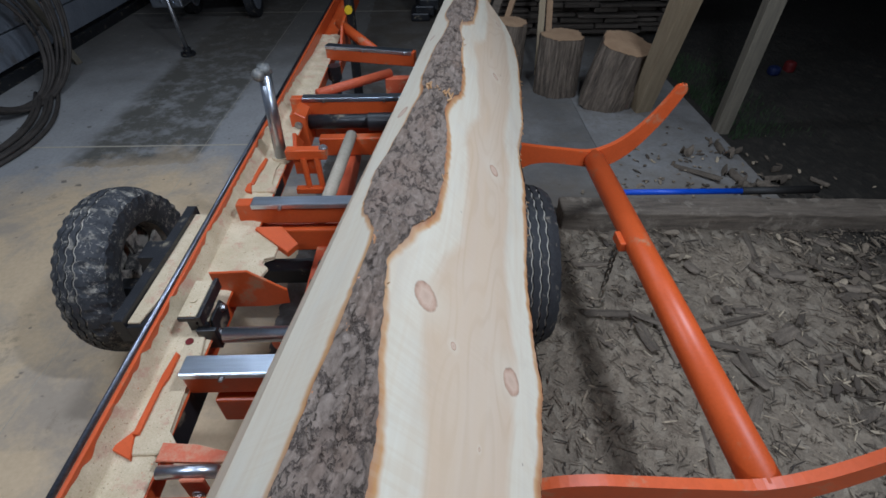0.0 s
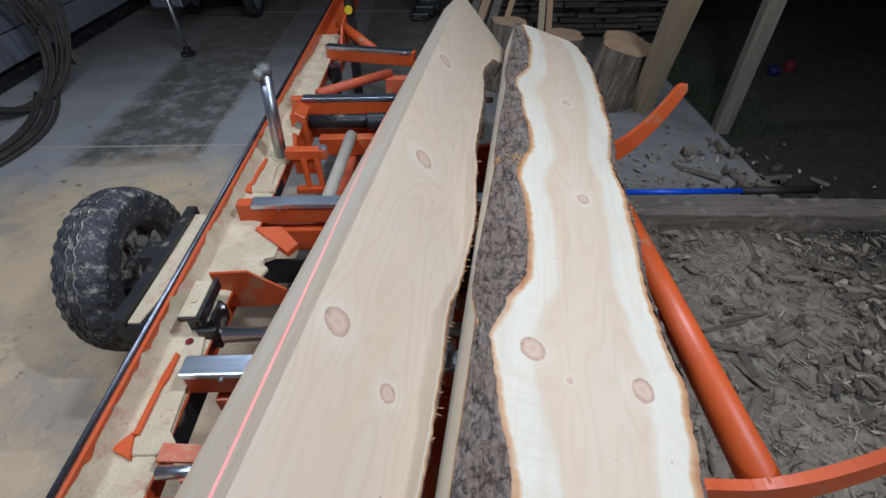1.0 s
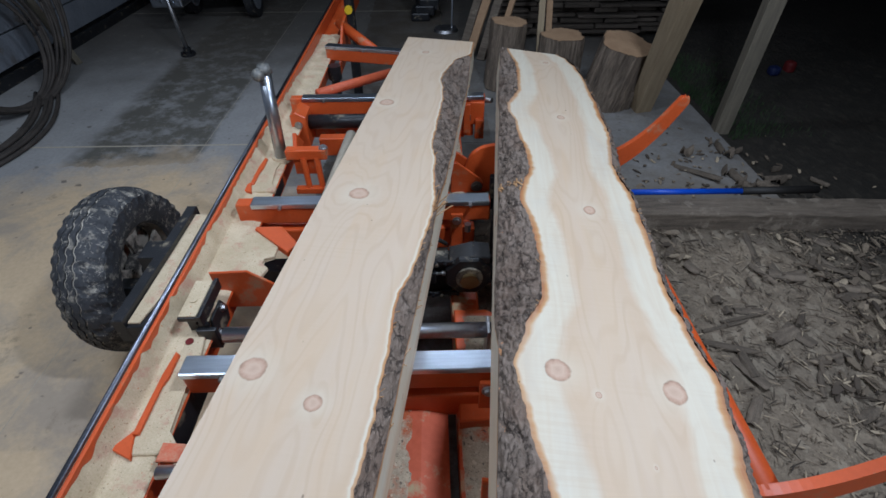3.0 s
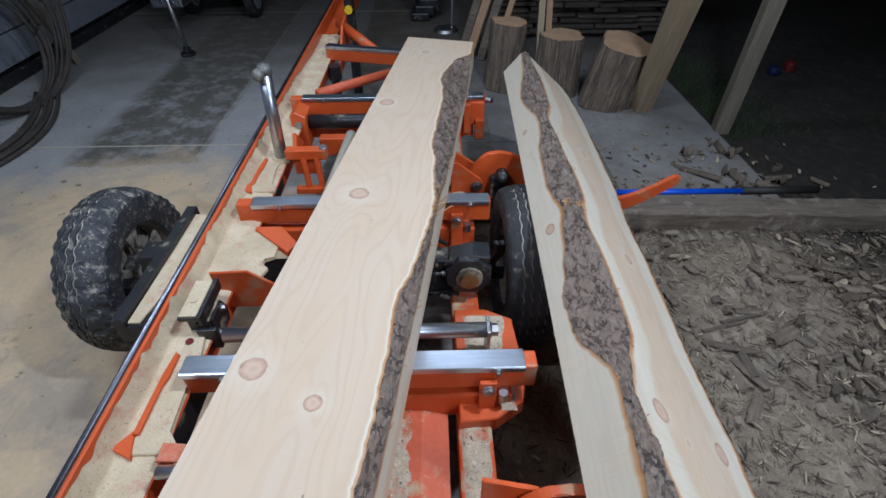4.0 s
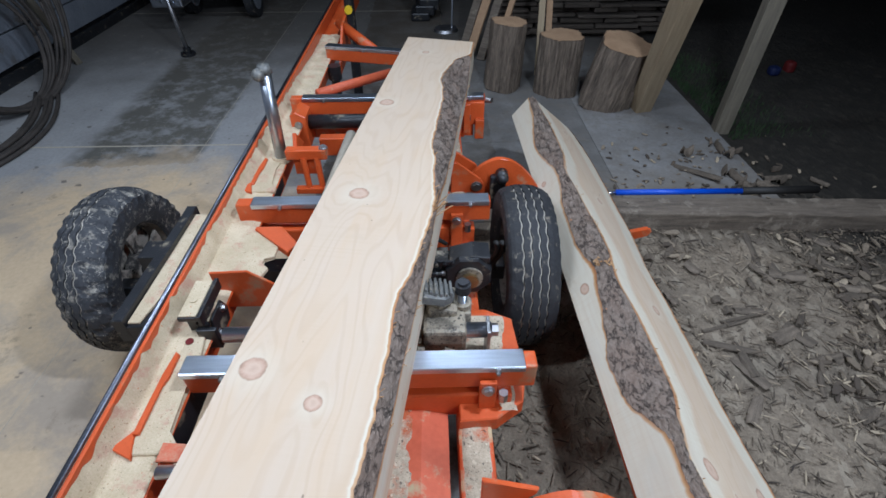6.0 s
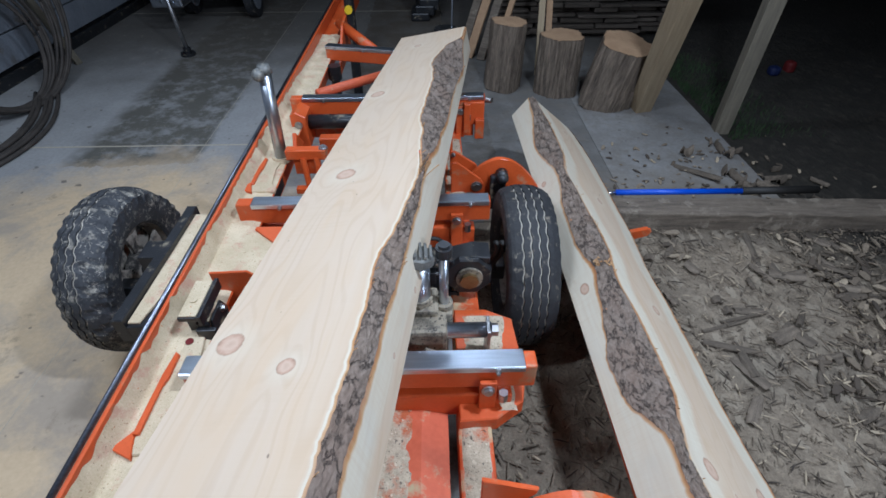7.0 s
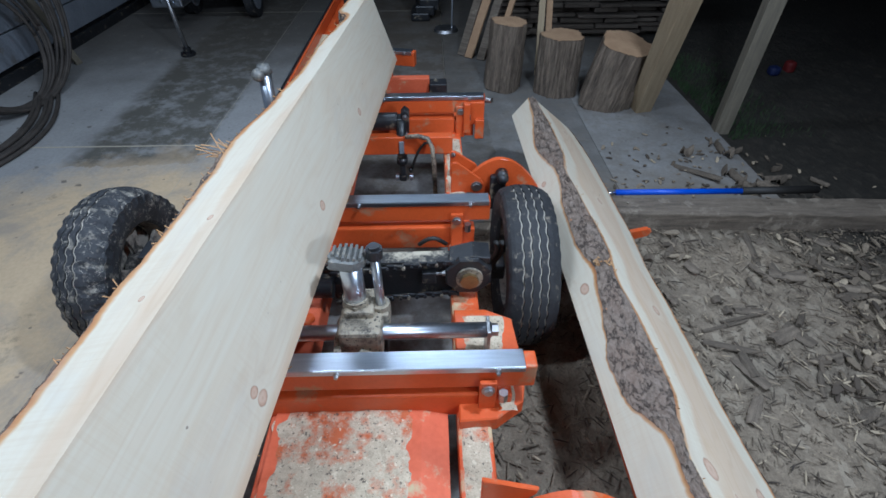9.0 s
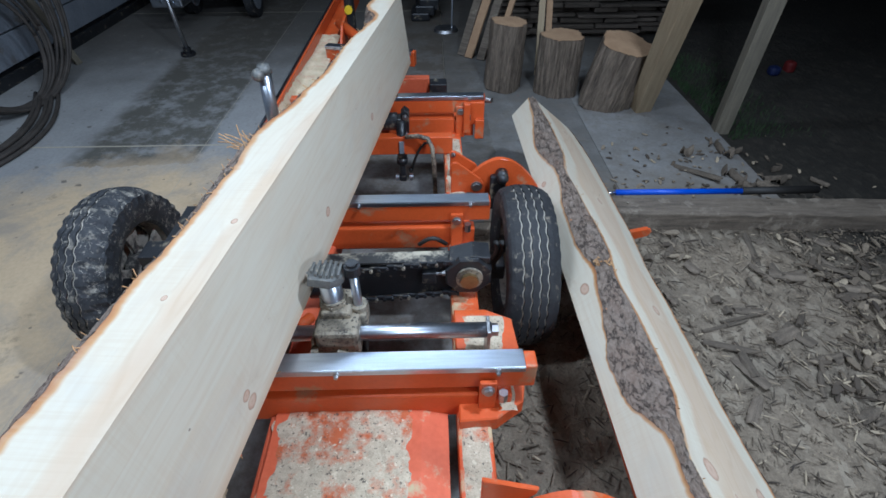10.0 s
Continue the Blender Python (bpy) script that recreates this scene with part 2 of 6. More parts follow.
    col = mix(nt, calc(nt, "MULTIPLY", heart, ramp(nt, blotch, [(0.50, (0, 0, 0)), (0.75, (0.5, 0.5, 0.5))])), col, (0.60, 0.435, 0.285))
    cloud = noise_of(nt, coords(nt, (1, 0.22, 1)), 6.5, 3, 0.5, 1.2)
    col = mix(nt, calc(nt, "MULTIPLY", heart, ramp(nt, cloud, [(0.50, (0, 0, 0)), (0.72, (0.55, 0.55, 0.55))])), col, (0.59, 0.43, 0.28))
    blue = ramp(nt, noise_of(nt, coords(nt, (1, 0.45, 1)), 4.5, 5, 0.6, 0.6), [(0.54, (0, 0, 0)), (0.72, (0.45, 0.45, 0.45))])
    col = mix(nt, calc(nt, "MULTIPLY", blue, calc(nt, "SUBTRACT", 1.0, heart)), col, (0.47, 0.45, 0.41))
    grime = noise_of(nt, coords(nt, (1, 0.5, 1)), 11, 8, 0.75)
    col = mix(nt, ramp(nt, grime, [(0.60, (0, 0, 0)), (0.80, (0.32, 0.32, 0.32))]), col, (0.40, 0.32, 0.25))
    speck = ramp(nt, noise_of(nt, coords(nt, (1, 0.7, 1)), 55, 1, 0.3), [(0.80, (0, 0, 0)), (0.83, (0.75, 0.75, 0.75))])
    col = mix(nt, speck, col, (0.16, 0.11, 0.08))
    # faint marks of the band blade across the board
    saw = noise_of(nt, coords(nt, (1.5, 60, 1.5), (0, 0, 0.12)), 2.2, 2)
    ripple = calc(nt, "MULTIPLY", ramp(nt, saw, [(0.45, (0, 0, 0)), (0.62, (0.20, 0.20, 0.20))]), ramp(nt, noise_of(nt, coords(nt, (1, 0.5, 1)), 5, 3), [(0.45, (0, 0, 0)), (0.62, (1, 1, 1))]))
    col = mix(nt, ripple, col, (0.53, 0.40, 0.265))
    for d in near:
        halo = ramp(nt, calc(nt, "MULTIPLY", d, 0.25), [(0.27, (0.34, 0.34, 0.34)), (0.60, (0, 0, 0))])
        col = mix(nt, halo, col, (0.655, 0.592, 0.468))
        core = ramp(nt, d, [(0.86, (1, 1, 1)), (1.06, (0, 0, 0))])
        inner = ramp(nt, calc(nt, "ADD", d, calc(nt, "MULTIPLY", calc(nt, "SUBTRACT", fibre, 0.5), 0.7)),
                     [(0.0, (0.50, 0.345, 0.25)), (0.45, (0.565, 0.405, 0.30)), (0.70, (0.50, 0.33, 0.235)), (0.88, (0.40, 0.25, 0.17)), (1.0, (0.26, 0.15, 0.10))])
        col = mix(nt, core, col, inner)
    nt.links.new(col, bs.inputs["Base Color"])
    bs.inputs["Roughness"].default_value = 0.62
    h = calc(nt, "ADD", calc(nt, "MULTIPLY", saw, 0.5), calc(nt, "MULTIPLY", grain, 0.5))
    relief(nt, bs, h, 0.12, 0.003)
    return m


def concrete():
    m, nt, bs = nodes_of("concrete")
    v = coords(nt)
    big, small = noise_of(nt, v, 1.6, 8), noise_of(nt, v, 40, 5)
    col = ramp(nt, calc(nt, "ADD", calc(nt, "MULTIPLY", big, 0.65), calc(nt, "MULTIPLY", small, 0.35)), [(0.3, (0.22, 0.215, 0.205)), (0.7, (0.40, 0.395, 0.385))])
    sep = nt.nodes.new("ShaderNodeSeparateXYZ")
    nt.links.new(v, sep.inputs[0])
    x, y = sep.outputs[0], sep.outputs[1]
    wob = calc(nt, "MULTIPLY", calc(nt, "SUBTRACT", noise_of(nt, v, 3.4, 8, 0.72), 0.5), 1.5)
    wobx = calc(nt, "MULTIPLY", wob, 0.16)
    # an old damp stain in one bay and across its joint
    left = ramp(nt, calc(nt, "MULTIPLY_ADD", calc(nt, "ADD", x, wobx), 2.0, 5.78), [(0.36, (0, 0, 0)), (0.64, (1, 1, 1))])
    right = ramp(nt, calc(nt, "MULTIPLY_ADD", calc(nt, "ADD", x, wobx), -3.0, -4.72), [(0.40, (0, 0, 0)), (0.60, (1, 1, 1))])
    in_x = calc(nt, "MULTIPLY", left, right)
    in_y = calc(nt, "GREATER_THAN", calc(nt, "ADD", y, calc(nt, "MULTIPLY", wob, 0.3)), 3.05)
    stain = calc(nt, "MULTIPLY", calc(nt, "MULTIPLY", in_x, in_y), ramp(nt, noise_of(nt, coords(nt), 5, 9, 0.75), [(0.40, (0.25, 0.25, 0.25)), (0.52, (1, 1, 1))]))
    col = mix(nt, calc(nt, "MULTIPLY", stain, 0.88), col, (0.085, 0.078, 0.060))
    # far floor browned: dirt, with the trailer's shade painted in
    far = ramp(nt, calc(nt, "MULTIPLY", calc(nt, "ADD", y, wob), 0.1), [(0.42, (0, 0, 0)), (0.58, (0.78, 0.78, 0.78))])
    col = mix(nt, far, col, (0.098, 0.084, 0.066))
    # sawdust blown over the floor beside the saw
    dx = calc(nt, "ABSOLUTE", calc(nt, "ADD", x, 1.95))
    dy = calc(nt, "ABSOLUTE", calc(nt, "SUBTRACT", y, 1.1))
    near = calc(nt, "SUBTRACT", 2.30, calc(nt, "ADD", calc(nt, "MULTIPLY", dx, 0.42), calc(nt, "MULTIPLY", dy, 0.98)))
    near = calc(nt, "ADD", near, calc(nt, "MULTIPLY", wob, 0.75))
    film = ramp(nt, near, [(0.05, (0, 0, 0)), (0.62, (0.96, 0.96, 0.96))])
    under = calc(nt, "LESS_THAN", calc(nt, "ADD", x, calc(nt, "MULTIPLY", wob, 0.12)), -0.78)
    film = calc(nt, "MULTIPLY", film, under)
    col = mix(nt, film, col, mix(nt, small, (0.51, 0.365, 0.215), (0.69, 0.525, 0.335)))
    trodden = ramp(nt, noise_of(nt, v, 1.5, 7, 0.68, 0.4), [(0.47, (0, 0, 0)), (0.60, (0.62, 0.62, 0.62))])
    col = mix(nt, calc(nt, "MULTIPLY", trodden, film), col, (0.285, 0.255, 0.225))
    chalk = ramp(nt, noise_of(nt, coords(nt, (1, 0.6, 1)), 9, 8, 0.75), [(0.56, (0, 0, 0)), (0.72, (0.55, 0.55, 0.55))])
    col = mix(nt, calc(nt, "MULTIPLY", chalk, calc(nt, "SUBTRACT", 1.0, film)), col, (0.36, 0.33, 0.27))
    scuff = ramp(nt, noise_of(nt, v, 4.2, 9, 0.74), [(0.58, (0, 0, 0)), (0.68, (0.65, 0.65, 0.65))])
    col = mix(nt, calc(nt, "MULTIPLY", scuff, film), col, (0.21, 0.165, 0.115))
    # mud on the floor; under the mill it also paints in the shade
    mud_and_shade = calc(nt, "MULTIPLY", calc(nt, "SUBTRACT", 1.0, under), ramp(nt, noise_of(nt, v, 3.2, 9, 0.74), [(0.36, (0.25, 0.25, 0.25)), (0.56, (0.92, 0.92, 0.92))]))
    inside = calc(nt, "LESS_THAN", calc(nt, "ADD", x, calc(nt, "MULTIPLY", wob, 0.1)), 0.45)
    mud_and_shade = calc(nt, "MULTIPLY", mud_and_shade, calc(nt, "MULTIPLY_ADD", inside, 0.45, 0.55))
    col = mix(nt, mud_and_shade, col, (0.095, 0.076, 0.056))
    damp = calc(nt, "MULTIPLY", calc(nt, "MULTIPLY", calc(nt, "GREATER_THAN", x, 0.124), calc(nt, "LESS_THAN", x, 1.226)), ramp(nt, noise_of(nt, v, 2.1, 9, 0.72), [(0.38, (0.15, 0.15, 0.15)), (0.58, (0.8, 0.8, 0.8))]))
    col = mix(nt, damp, col, (0.13, 0.122, 0.110))
    blotted = ramp(nt, noise_of(nt, v, 5.5, 9, 0.75), [(0.50, (0, 0, 0)), (0.62, (0.55, 0.55, 0.55))])
    col = mix(nt, calc(nt, "MULTIPLY", blotted, calc(nt, "GREATER_THAN", x, 0.124)), col, (0.17, 0.148, 0.12))
    blown = calc(nt, "MULTIPLY", calc(nt, "GREATER_THAN", x, 0.3), ramp(nt, calc(nt, "ADD", calc(nt, "SUBTRACT", 3.1, y), calc(nt, "MULTIPLY", wob, 0.8)), [(0.15, (0, 0, 0)), (0.75, (0.85, 0.85, 0.85))]))
    col = mix(nt, blown, col, (0.185, 0.150, 0.110))
    specks = ramp(nt, noise_of(nt, v, 16, 2, 0.4), [(0.70, (0, 0, 0)), (0.74, (0.7, 0.7, 0.7))])
    col = mix(nt, specks, col, (0.10, 0.085, 0.07))
    nt.links.new(col, bs.inputs["Base Color"])
    bs.inputs["Roughness"].default_value = 0.86
    relief(nt, bs, small, 0.3, 0.006)
    return m


def dirt():
    m, nt, bs = nodes_of("wood_chip_dirt")
    v = coords(nt)
    big, mid, small = noise_of(nt, v, 1.3, 6), noise_of(nt, v, 14, 7, 0.7), noise_of(nt, v, 85, 5, 0.7)
    both = calc(nt, "ADD", calc(nt, "MULTIPLY", mid, 0.55), calc(nt, "MULTIPLY", small, 0.45))
    col = ramp(nt, both, [(0.30, (0.115, 0.086, 0.060)), (0.50, (0.27, 0.213, 0.152)), (0.72, (0.47, 0.385, 0.275))])
    col = mix(nt, ramp(nt, big, [(0.42, (0, 0, 0)), (0.65, (0.6, 0.6, 0.6))]), col, (0.165, 0.138, 0.105))
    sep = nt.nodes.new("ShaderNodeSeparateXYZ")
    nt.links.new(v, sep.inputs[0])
    # bare soil beyond, painted near black where the lamps' reach falls off
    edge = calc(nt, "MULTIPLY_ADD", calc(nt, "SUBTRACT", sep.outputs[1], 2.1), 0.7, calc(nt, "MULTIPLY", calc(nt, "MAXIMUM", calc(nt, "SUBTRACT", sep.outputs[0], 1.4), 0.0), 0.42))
    soil_falloff = ramp(nt, calc(nt, "MULTIPLY_ADD", big, 0.5, edge), [(0.26, (0, 0, 0)), (0.72, (0.92, 0.92, 0.92))])
    col = mix(nt, soil_falloff, col, (0.010, 0.009, 0.0065))
    vor = add(nt, "ShaderNodeTexVoronoi", Scale=34.0)
    nt.links.new(mix(nt, 0.06, coords(nt, (1, 0.5, 1), (0, 0, 0.6)), v), vor.inputs["Vector"])
    chip = ramp(nt, vor.outputs["Color"], [(0.70, (0, 0, 0)), (0.80, (0.55, 0.55, 0.55))])
    col = mix(nt, calc(nt, "MULTIPLY", chip, calc(nt, "SUBTRACT", 1.0, soil_falloff)), col, (0.40, 0.335, 0.25))
    nt.links.new(col, bs.inputs["Base Color"])
    bs.inputs["Roughness"].default_value = 0.95
    relief(nt, bs, calc(nt, "ADD", both, calc(nt, "MULTIPLY", vor.outputs["Distance"], 0.4)), 0.9, 0.02)
    return m


def chip_material():
    m, nt, bs = nodes_of("chips")
    geo = nt.nodes.new("ShaderNodeNewGeometry")
    col = ramp(nt, geo.outputs["Random Per Island"], [(0.0, (0.045, 0.033, 0.025)), (0.4, (0.15, 0.114, 0.080)), (0.85, (0.30, 0.236, 0.165)), (1.0, (0.56, 0.45, 0.31))])
    fine = noise_of(nt, coords(nt), 90, 4)
    col = mix(nt, ramp(nt, fine, [(0.4, (0, 0, 0)), (0.7, (0.5, 0.5, 0.5))]), col, (0.09, 0.075, 0.06))
    nt.links.new(col, bs.inputs["Base Color"])
    bs.inputs["Roughness"].default_value = 0.92
    relief(nt, bs, fine, 0.5, 0.004)
    return m


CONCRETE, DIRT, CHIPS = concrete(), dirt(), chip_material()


# ---- mesh helpers ----
def part(name, bm, material, parent=None, label="", smooth=False):
    me = bpy.data.meshes.new(name)
    bmesh.ops.recalc_face_normals(bm, faces=bm.faces)
    bm.to_mesh(me)
    bm.free()
    for m in material if isinstance(material, (list, tuple)) else [material]:
        me.materials.append(m)
    if smooth:
        for p in me.polygons:
            p.use_smooth = True
    ob = new(name, me)
    if parent:
        ob.parent = parent
    if label:
        tagged(ob, label)
    return ob


def thing(name, label, category, group="", kind="", at=None):
    ob = tagged(new(name), label, category, group, kind)
    if at is not None:
        ob.matrix_basis = at
    return ob


def box(bm, x0, x1, y0, y1, z0, z1, bevel=0.004, m=None):
    r = bmesh.ops.create_cube(bm, size=1)
    vs = r["verts"]
    for v in vs:
        v.co = Vector((x0 + (v.co.x + 0.5) * (x1 - x0), y0 + (v.co.y + 0.5) * (y1 - y0), z0 + (v.co.z + 0.5) * (z1 - z0)))
        if m:
            v.co = m @ v.co
    if bevel:
        es = list({e for v in vs for e in v.link_edges})
        bmesh.ops.bevel(bm, geom=es, offset=bevel, segments=2, affect="EDGES", profile=0.5)
    return bm


def rod(bm, a, b, r, seg=20, r2=None, bevel=0.0):
    a, b = Vector(a), Vector(b)
    d = b - a
    m = Matrix.Translation((a + b) / 2) @ d.to_track_quat("Z", "Y").to_matrix().to_4x4()
    bmesh.ops.create_cone(bm, cap_ends=True, segments=seg, radius1=r, radius2=r if r2 is None else r2, depth=d.length, matrix=m)
    return bm


def sweep(bm, pts, r, seg=10):
    """A round hose through the points."""
    rings = []
    for i, p in enumerate(pts):
        p = Vector(p)
        t = (Vector(pts[min(i + 1, len(pts) - 1)]) - Vector(pts[max(i - 1, 0)])).normalized()
        u = t.orthogonal().normalized() if not rings else (last - t * last.dot(t)).normalized()
        last = u
        w = t.cross(u)
        rings.append([bm.verts.new(p + r * (math.cos(2 * math.pi * k / seg) * u + math.sin(2 * math.pi * k / seg) * w)) for k in range(seg)])
    for a, b in zip(rings, rings[1:]):
        for k in range(seg):
            bm.faces.new((a[k], a[(k + 1) % seg], b[(k + 1) % seg], b[k]))
    bm.faces.new(rings[0][::-1])
    bm.faces.new(rings[-1])
    return bm


def plate(bm, outline, y0, y1, axis="xz", bevel=0.002):
    """An outline extruded along the third axis."""
    def at(p, t):
        return Vector((p[0], t, p[1])) if axis == "xz" else Vector((p[0], p[1], t)) if axis == "xy" else Vector((t, p[0], p[1]))
    a = [bm.verts.new(at(p, y0)) for p in outline]
    b = [bm.verts.new(at(p, y1)) for p in outline]
    f1, f2 = bm.faces.new(a), bm.faces.new(b[::-1])
    n = len(a)
    for i in range(n):
        bm.faces.new((a[i], b[i], b[(i + 1) % n], a[(i + 1) % n]))
    if bevel:
        bmesh.ops.bevel(bm, geom=list(f1.edges) + list(f2.edges), offset=bevel, segments=1, affect="EDGES")
    return bm


def bolt(parent, p, r=0.011, up=(0, 0, 1), name="bolt"):
    bm = bmesh.new()
    p, up = Vector(p), Vector(up).normalized()
    rod(bm, p, p + up * 0.004, r * 1.5, 16)
    rod(bm, p + up * 0.004, p + up * 0.013, r, 6)
    return part(name, bm, BOLT, parent, "zinc bolt head")


def grid_sheet(x0, x1, y0, y1, nx, ny, height):
    xs, ys = np.linspace(x0, x1, nx), np.linspace(y0, y1, ny)
    verts = [(x, y, height(x, y)) for y in ys for x in xs]
    faces = [(j * nx + i, j * nx + i + 1, (j + 1) * nx + i + 1, (j + 1) * nx + i) for j in range(ny - 1) for i in range(nx - 1)]
    return verts, faces


def mesh_of(name, verts, faces, material, parent=None, label="", smooth=True):
    me = bpy.data.meshes.new(name)
    me.from_pydata([tuple(v) for v in verts], [], faces)
    me.materials.append(material)
    if smooth:
        for p in me.polygons:
            p.use_smooth = True
    ob = new(name, me)
    if parent:
        ob.parent = parent
    if label:
        tagged(ob, label)
    return ob


def rough(x, y, z=0.0, s=1.0):
    return noise.noise(Vector((x * s, y * s, z)))


# ---- ground, floor, walls ----
def ground():
    def h(x, y):
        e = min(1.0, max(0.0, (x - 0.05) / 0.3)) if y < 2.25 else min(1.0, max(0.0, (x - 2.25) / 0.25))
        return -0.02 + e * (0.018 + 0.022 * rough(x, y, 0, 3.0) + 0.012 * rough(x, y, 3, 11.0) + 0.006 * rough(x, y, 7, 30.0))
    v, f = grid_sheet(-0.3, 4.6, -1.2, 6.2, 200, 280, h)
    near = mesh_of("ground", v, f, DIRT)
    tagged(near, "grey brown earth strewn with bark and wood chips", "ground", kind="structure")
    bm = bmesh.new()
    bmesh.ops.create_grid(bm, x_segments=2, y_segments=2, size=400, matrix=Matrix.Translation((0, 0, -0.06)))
    tagged(part("ground_far", bm, DIRT), "bare earth reaching away, coloured near black for the night", "ground", kind="structure")


def floor():
    root = thing("floor", "grey concrete floor with joints, damp stains and sawdust", "floor", kind="structure")
    # bays of the slab, parted by recessed joints
    xs, ys = [-6.0, -1.745, 0.12], [-1.6, 3.325, 6.9, 11.0]
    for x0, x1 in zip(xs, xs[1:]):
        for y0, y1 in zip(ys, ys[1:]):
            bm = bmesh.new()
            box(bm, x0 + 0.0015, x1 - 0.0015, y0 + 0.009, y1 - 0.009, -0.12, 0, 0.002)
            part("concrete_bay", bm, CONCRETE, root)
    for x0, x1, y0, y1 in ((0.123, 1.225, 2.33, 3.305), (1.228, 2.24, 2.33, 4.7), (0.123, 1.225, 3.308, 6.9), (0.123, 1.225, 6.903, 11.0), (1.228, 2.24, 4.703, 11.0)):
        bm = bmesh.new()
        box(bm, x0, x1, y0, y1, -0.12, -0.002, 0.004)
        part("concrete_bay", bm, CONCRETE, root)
    bm = bmesh.new()
    box(bm, -6.0, 0.12, -1.6, 11.0, -0.14, -0.0012, 0)
    part("joint_filling", bm, JOINT, root, "dirt in the joints")


def shed():
    # side wall of white cladding boards with dark gaps
    root = thing("wall_west", "grey white horizontal cladding boards, dusty at the foot", "wall", kind="structure")
    for i in range(12):
        z0 = 0.13 + 0.27 * i
        bm = bmesh.new()
        box(bm, -4.02, -3.98 + 0.004 * (i % 2), -1.6, 10.9, z0, z0 + 0.255, 0.006)
        part("cladding_board", bm, WHITE, root)
    bm = bmesh.new()
    box(bm, -4.06, -4.025, -1.6, 10.9, 0.0, 3.5, 0)
    part("backing", bm, BLACK, root, "dark wall behind the boards")
    bm = bmesh.new()
    box(bm, -3.975, -3.93, -1.6, 10.9, 0.0, 0.10, 0.006)
    part("baseboard", bm, BLACK, root, "dark sill plate")
    bm = bmesh.new()
    box(bm, -4.1, 2.3, 10.9, 11.0, 0, 3.6, 0)
    tagged(part("wall_north", bm, TIN), "dark sheet wall at the back of the shed", "wall", kind="structure")
    bm = bmesh.new()
    box(bm, -4.1, 2.5, -1.7, -1.6, 0, 3.6, 0)
    tagged(part("wall_south", bm, TIN), "dark sheet wall behind the saw", "wall", kind="structure")
    bm = bmesh.new()
    box(bm, -4.2, 2.6, -1.7, 11.0, 3.5, 3.56, 0)
    tagged(part("ceiling", bm, CEILING), "pale ribbed sheet roof of the shed", "ceiling", kind="structure")


ground()
floor()
shed()


# ---- the saw bed ----
TOP = 0.70
SHELF = TOP - 0.085


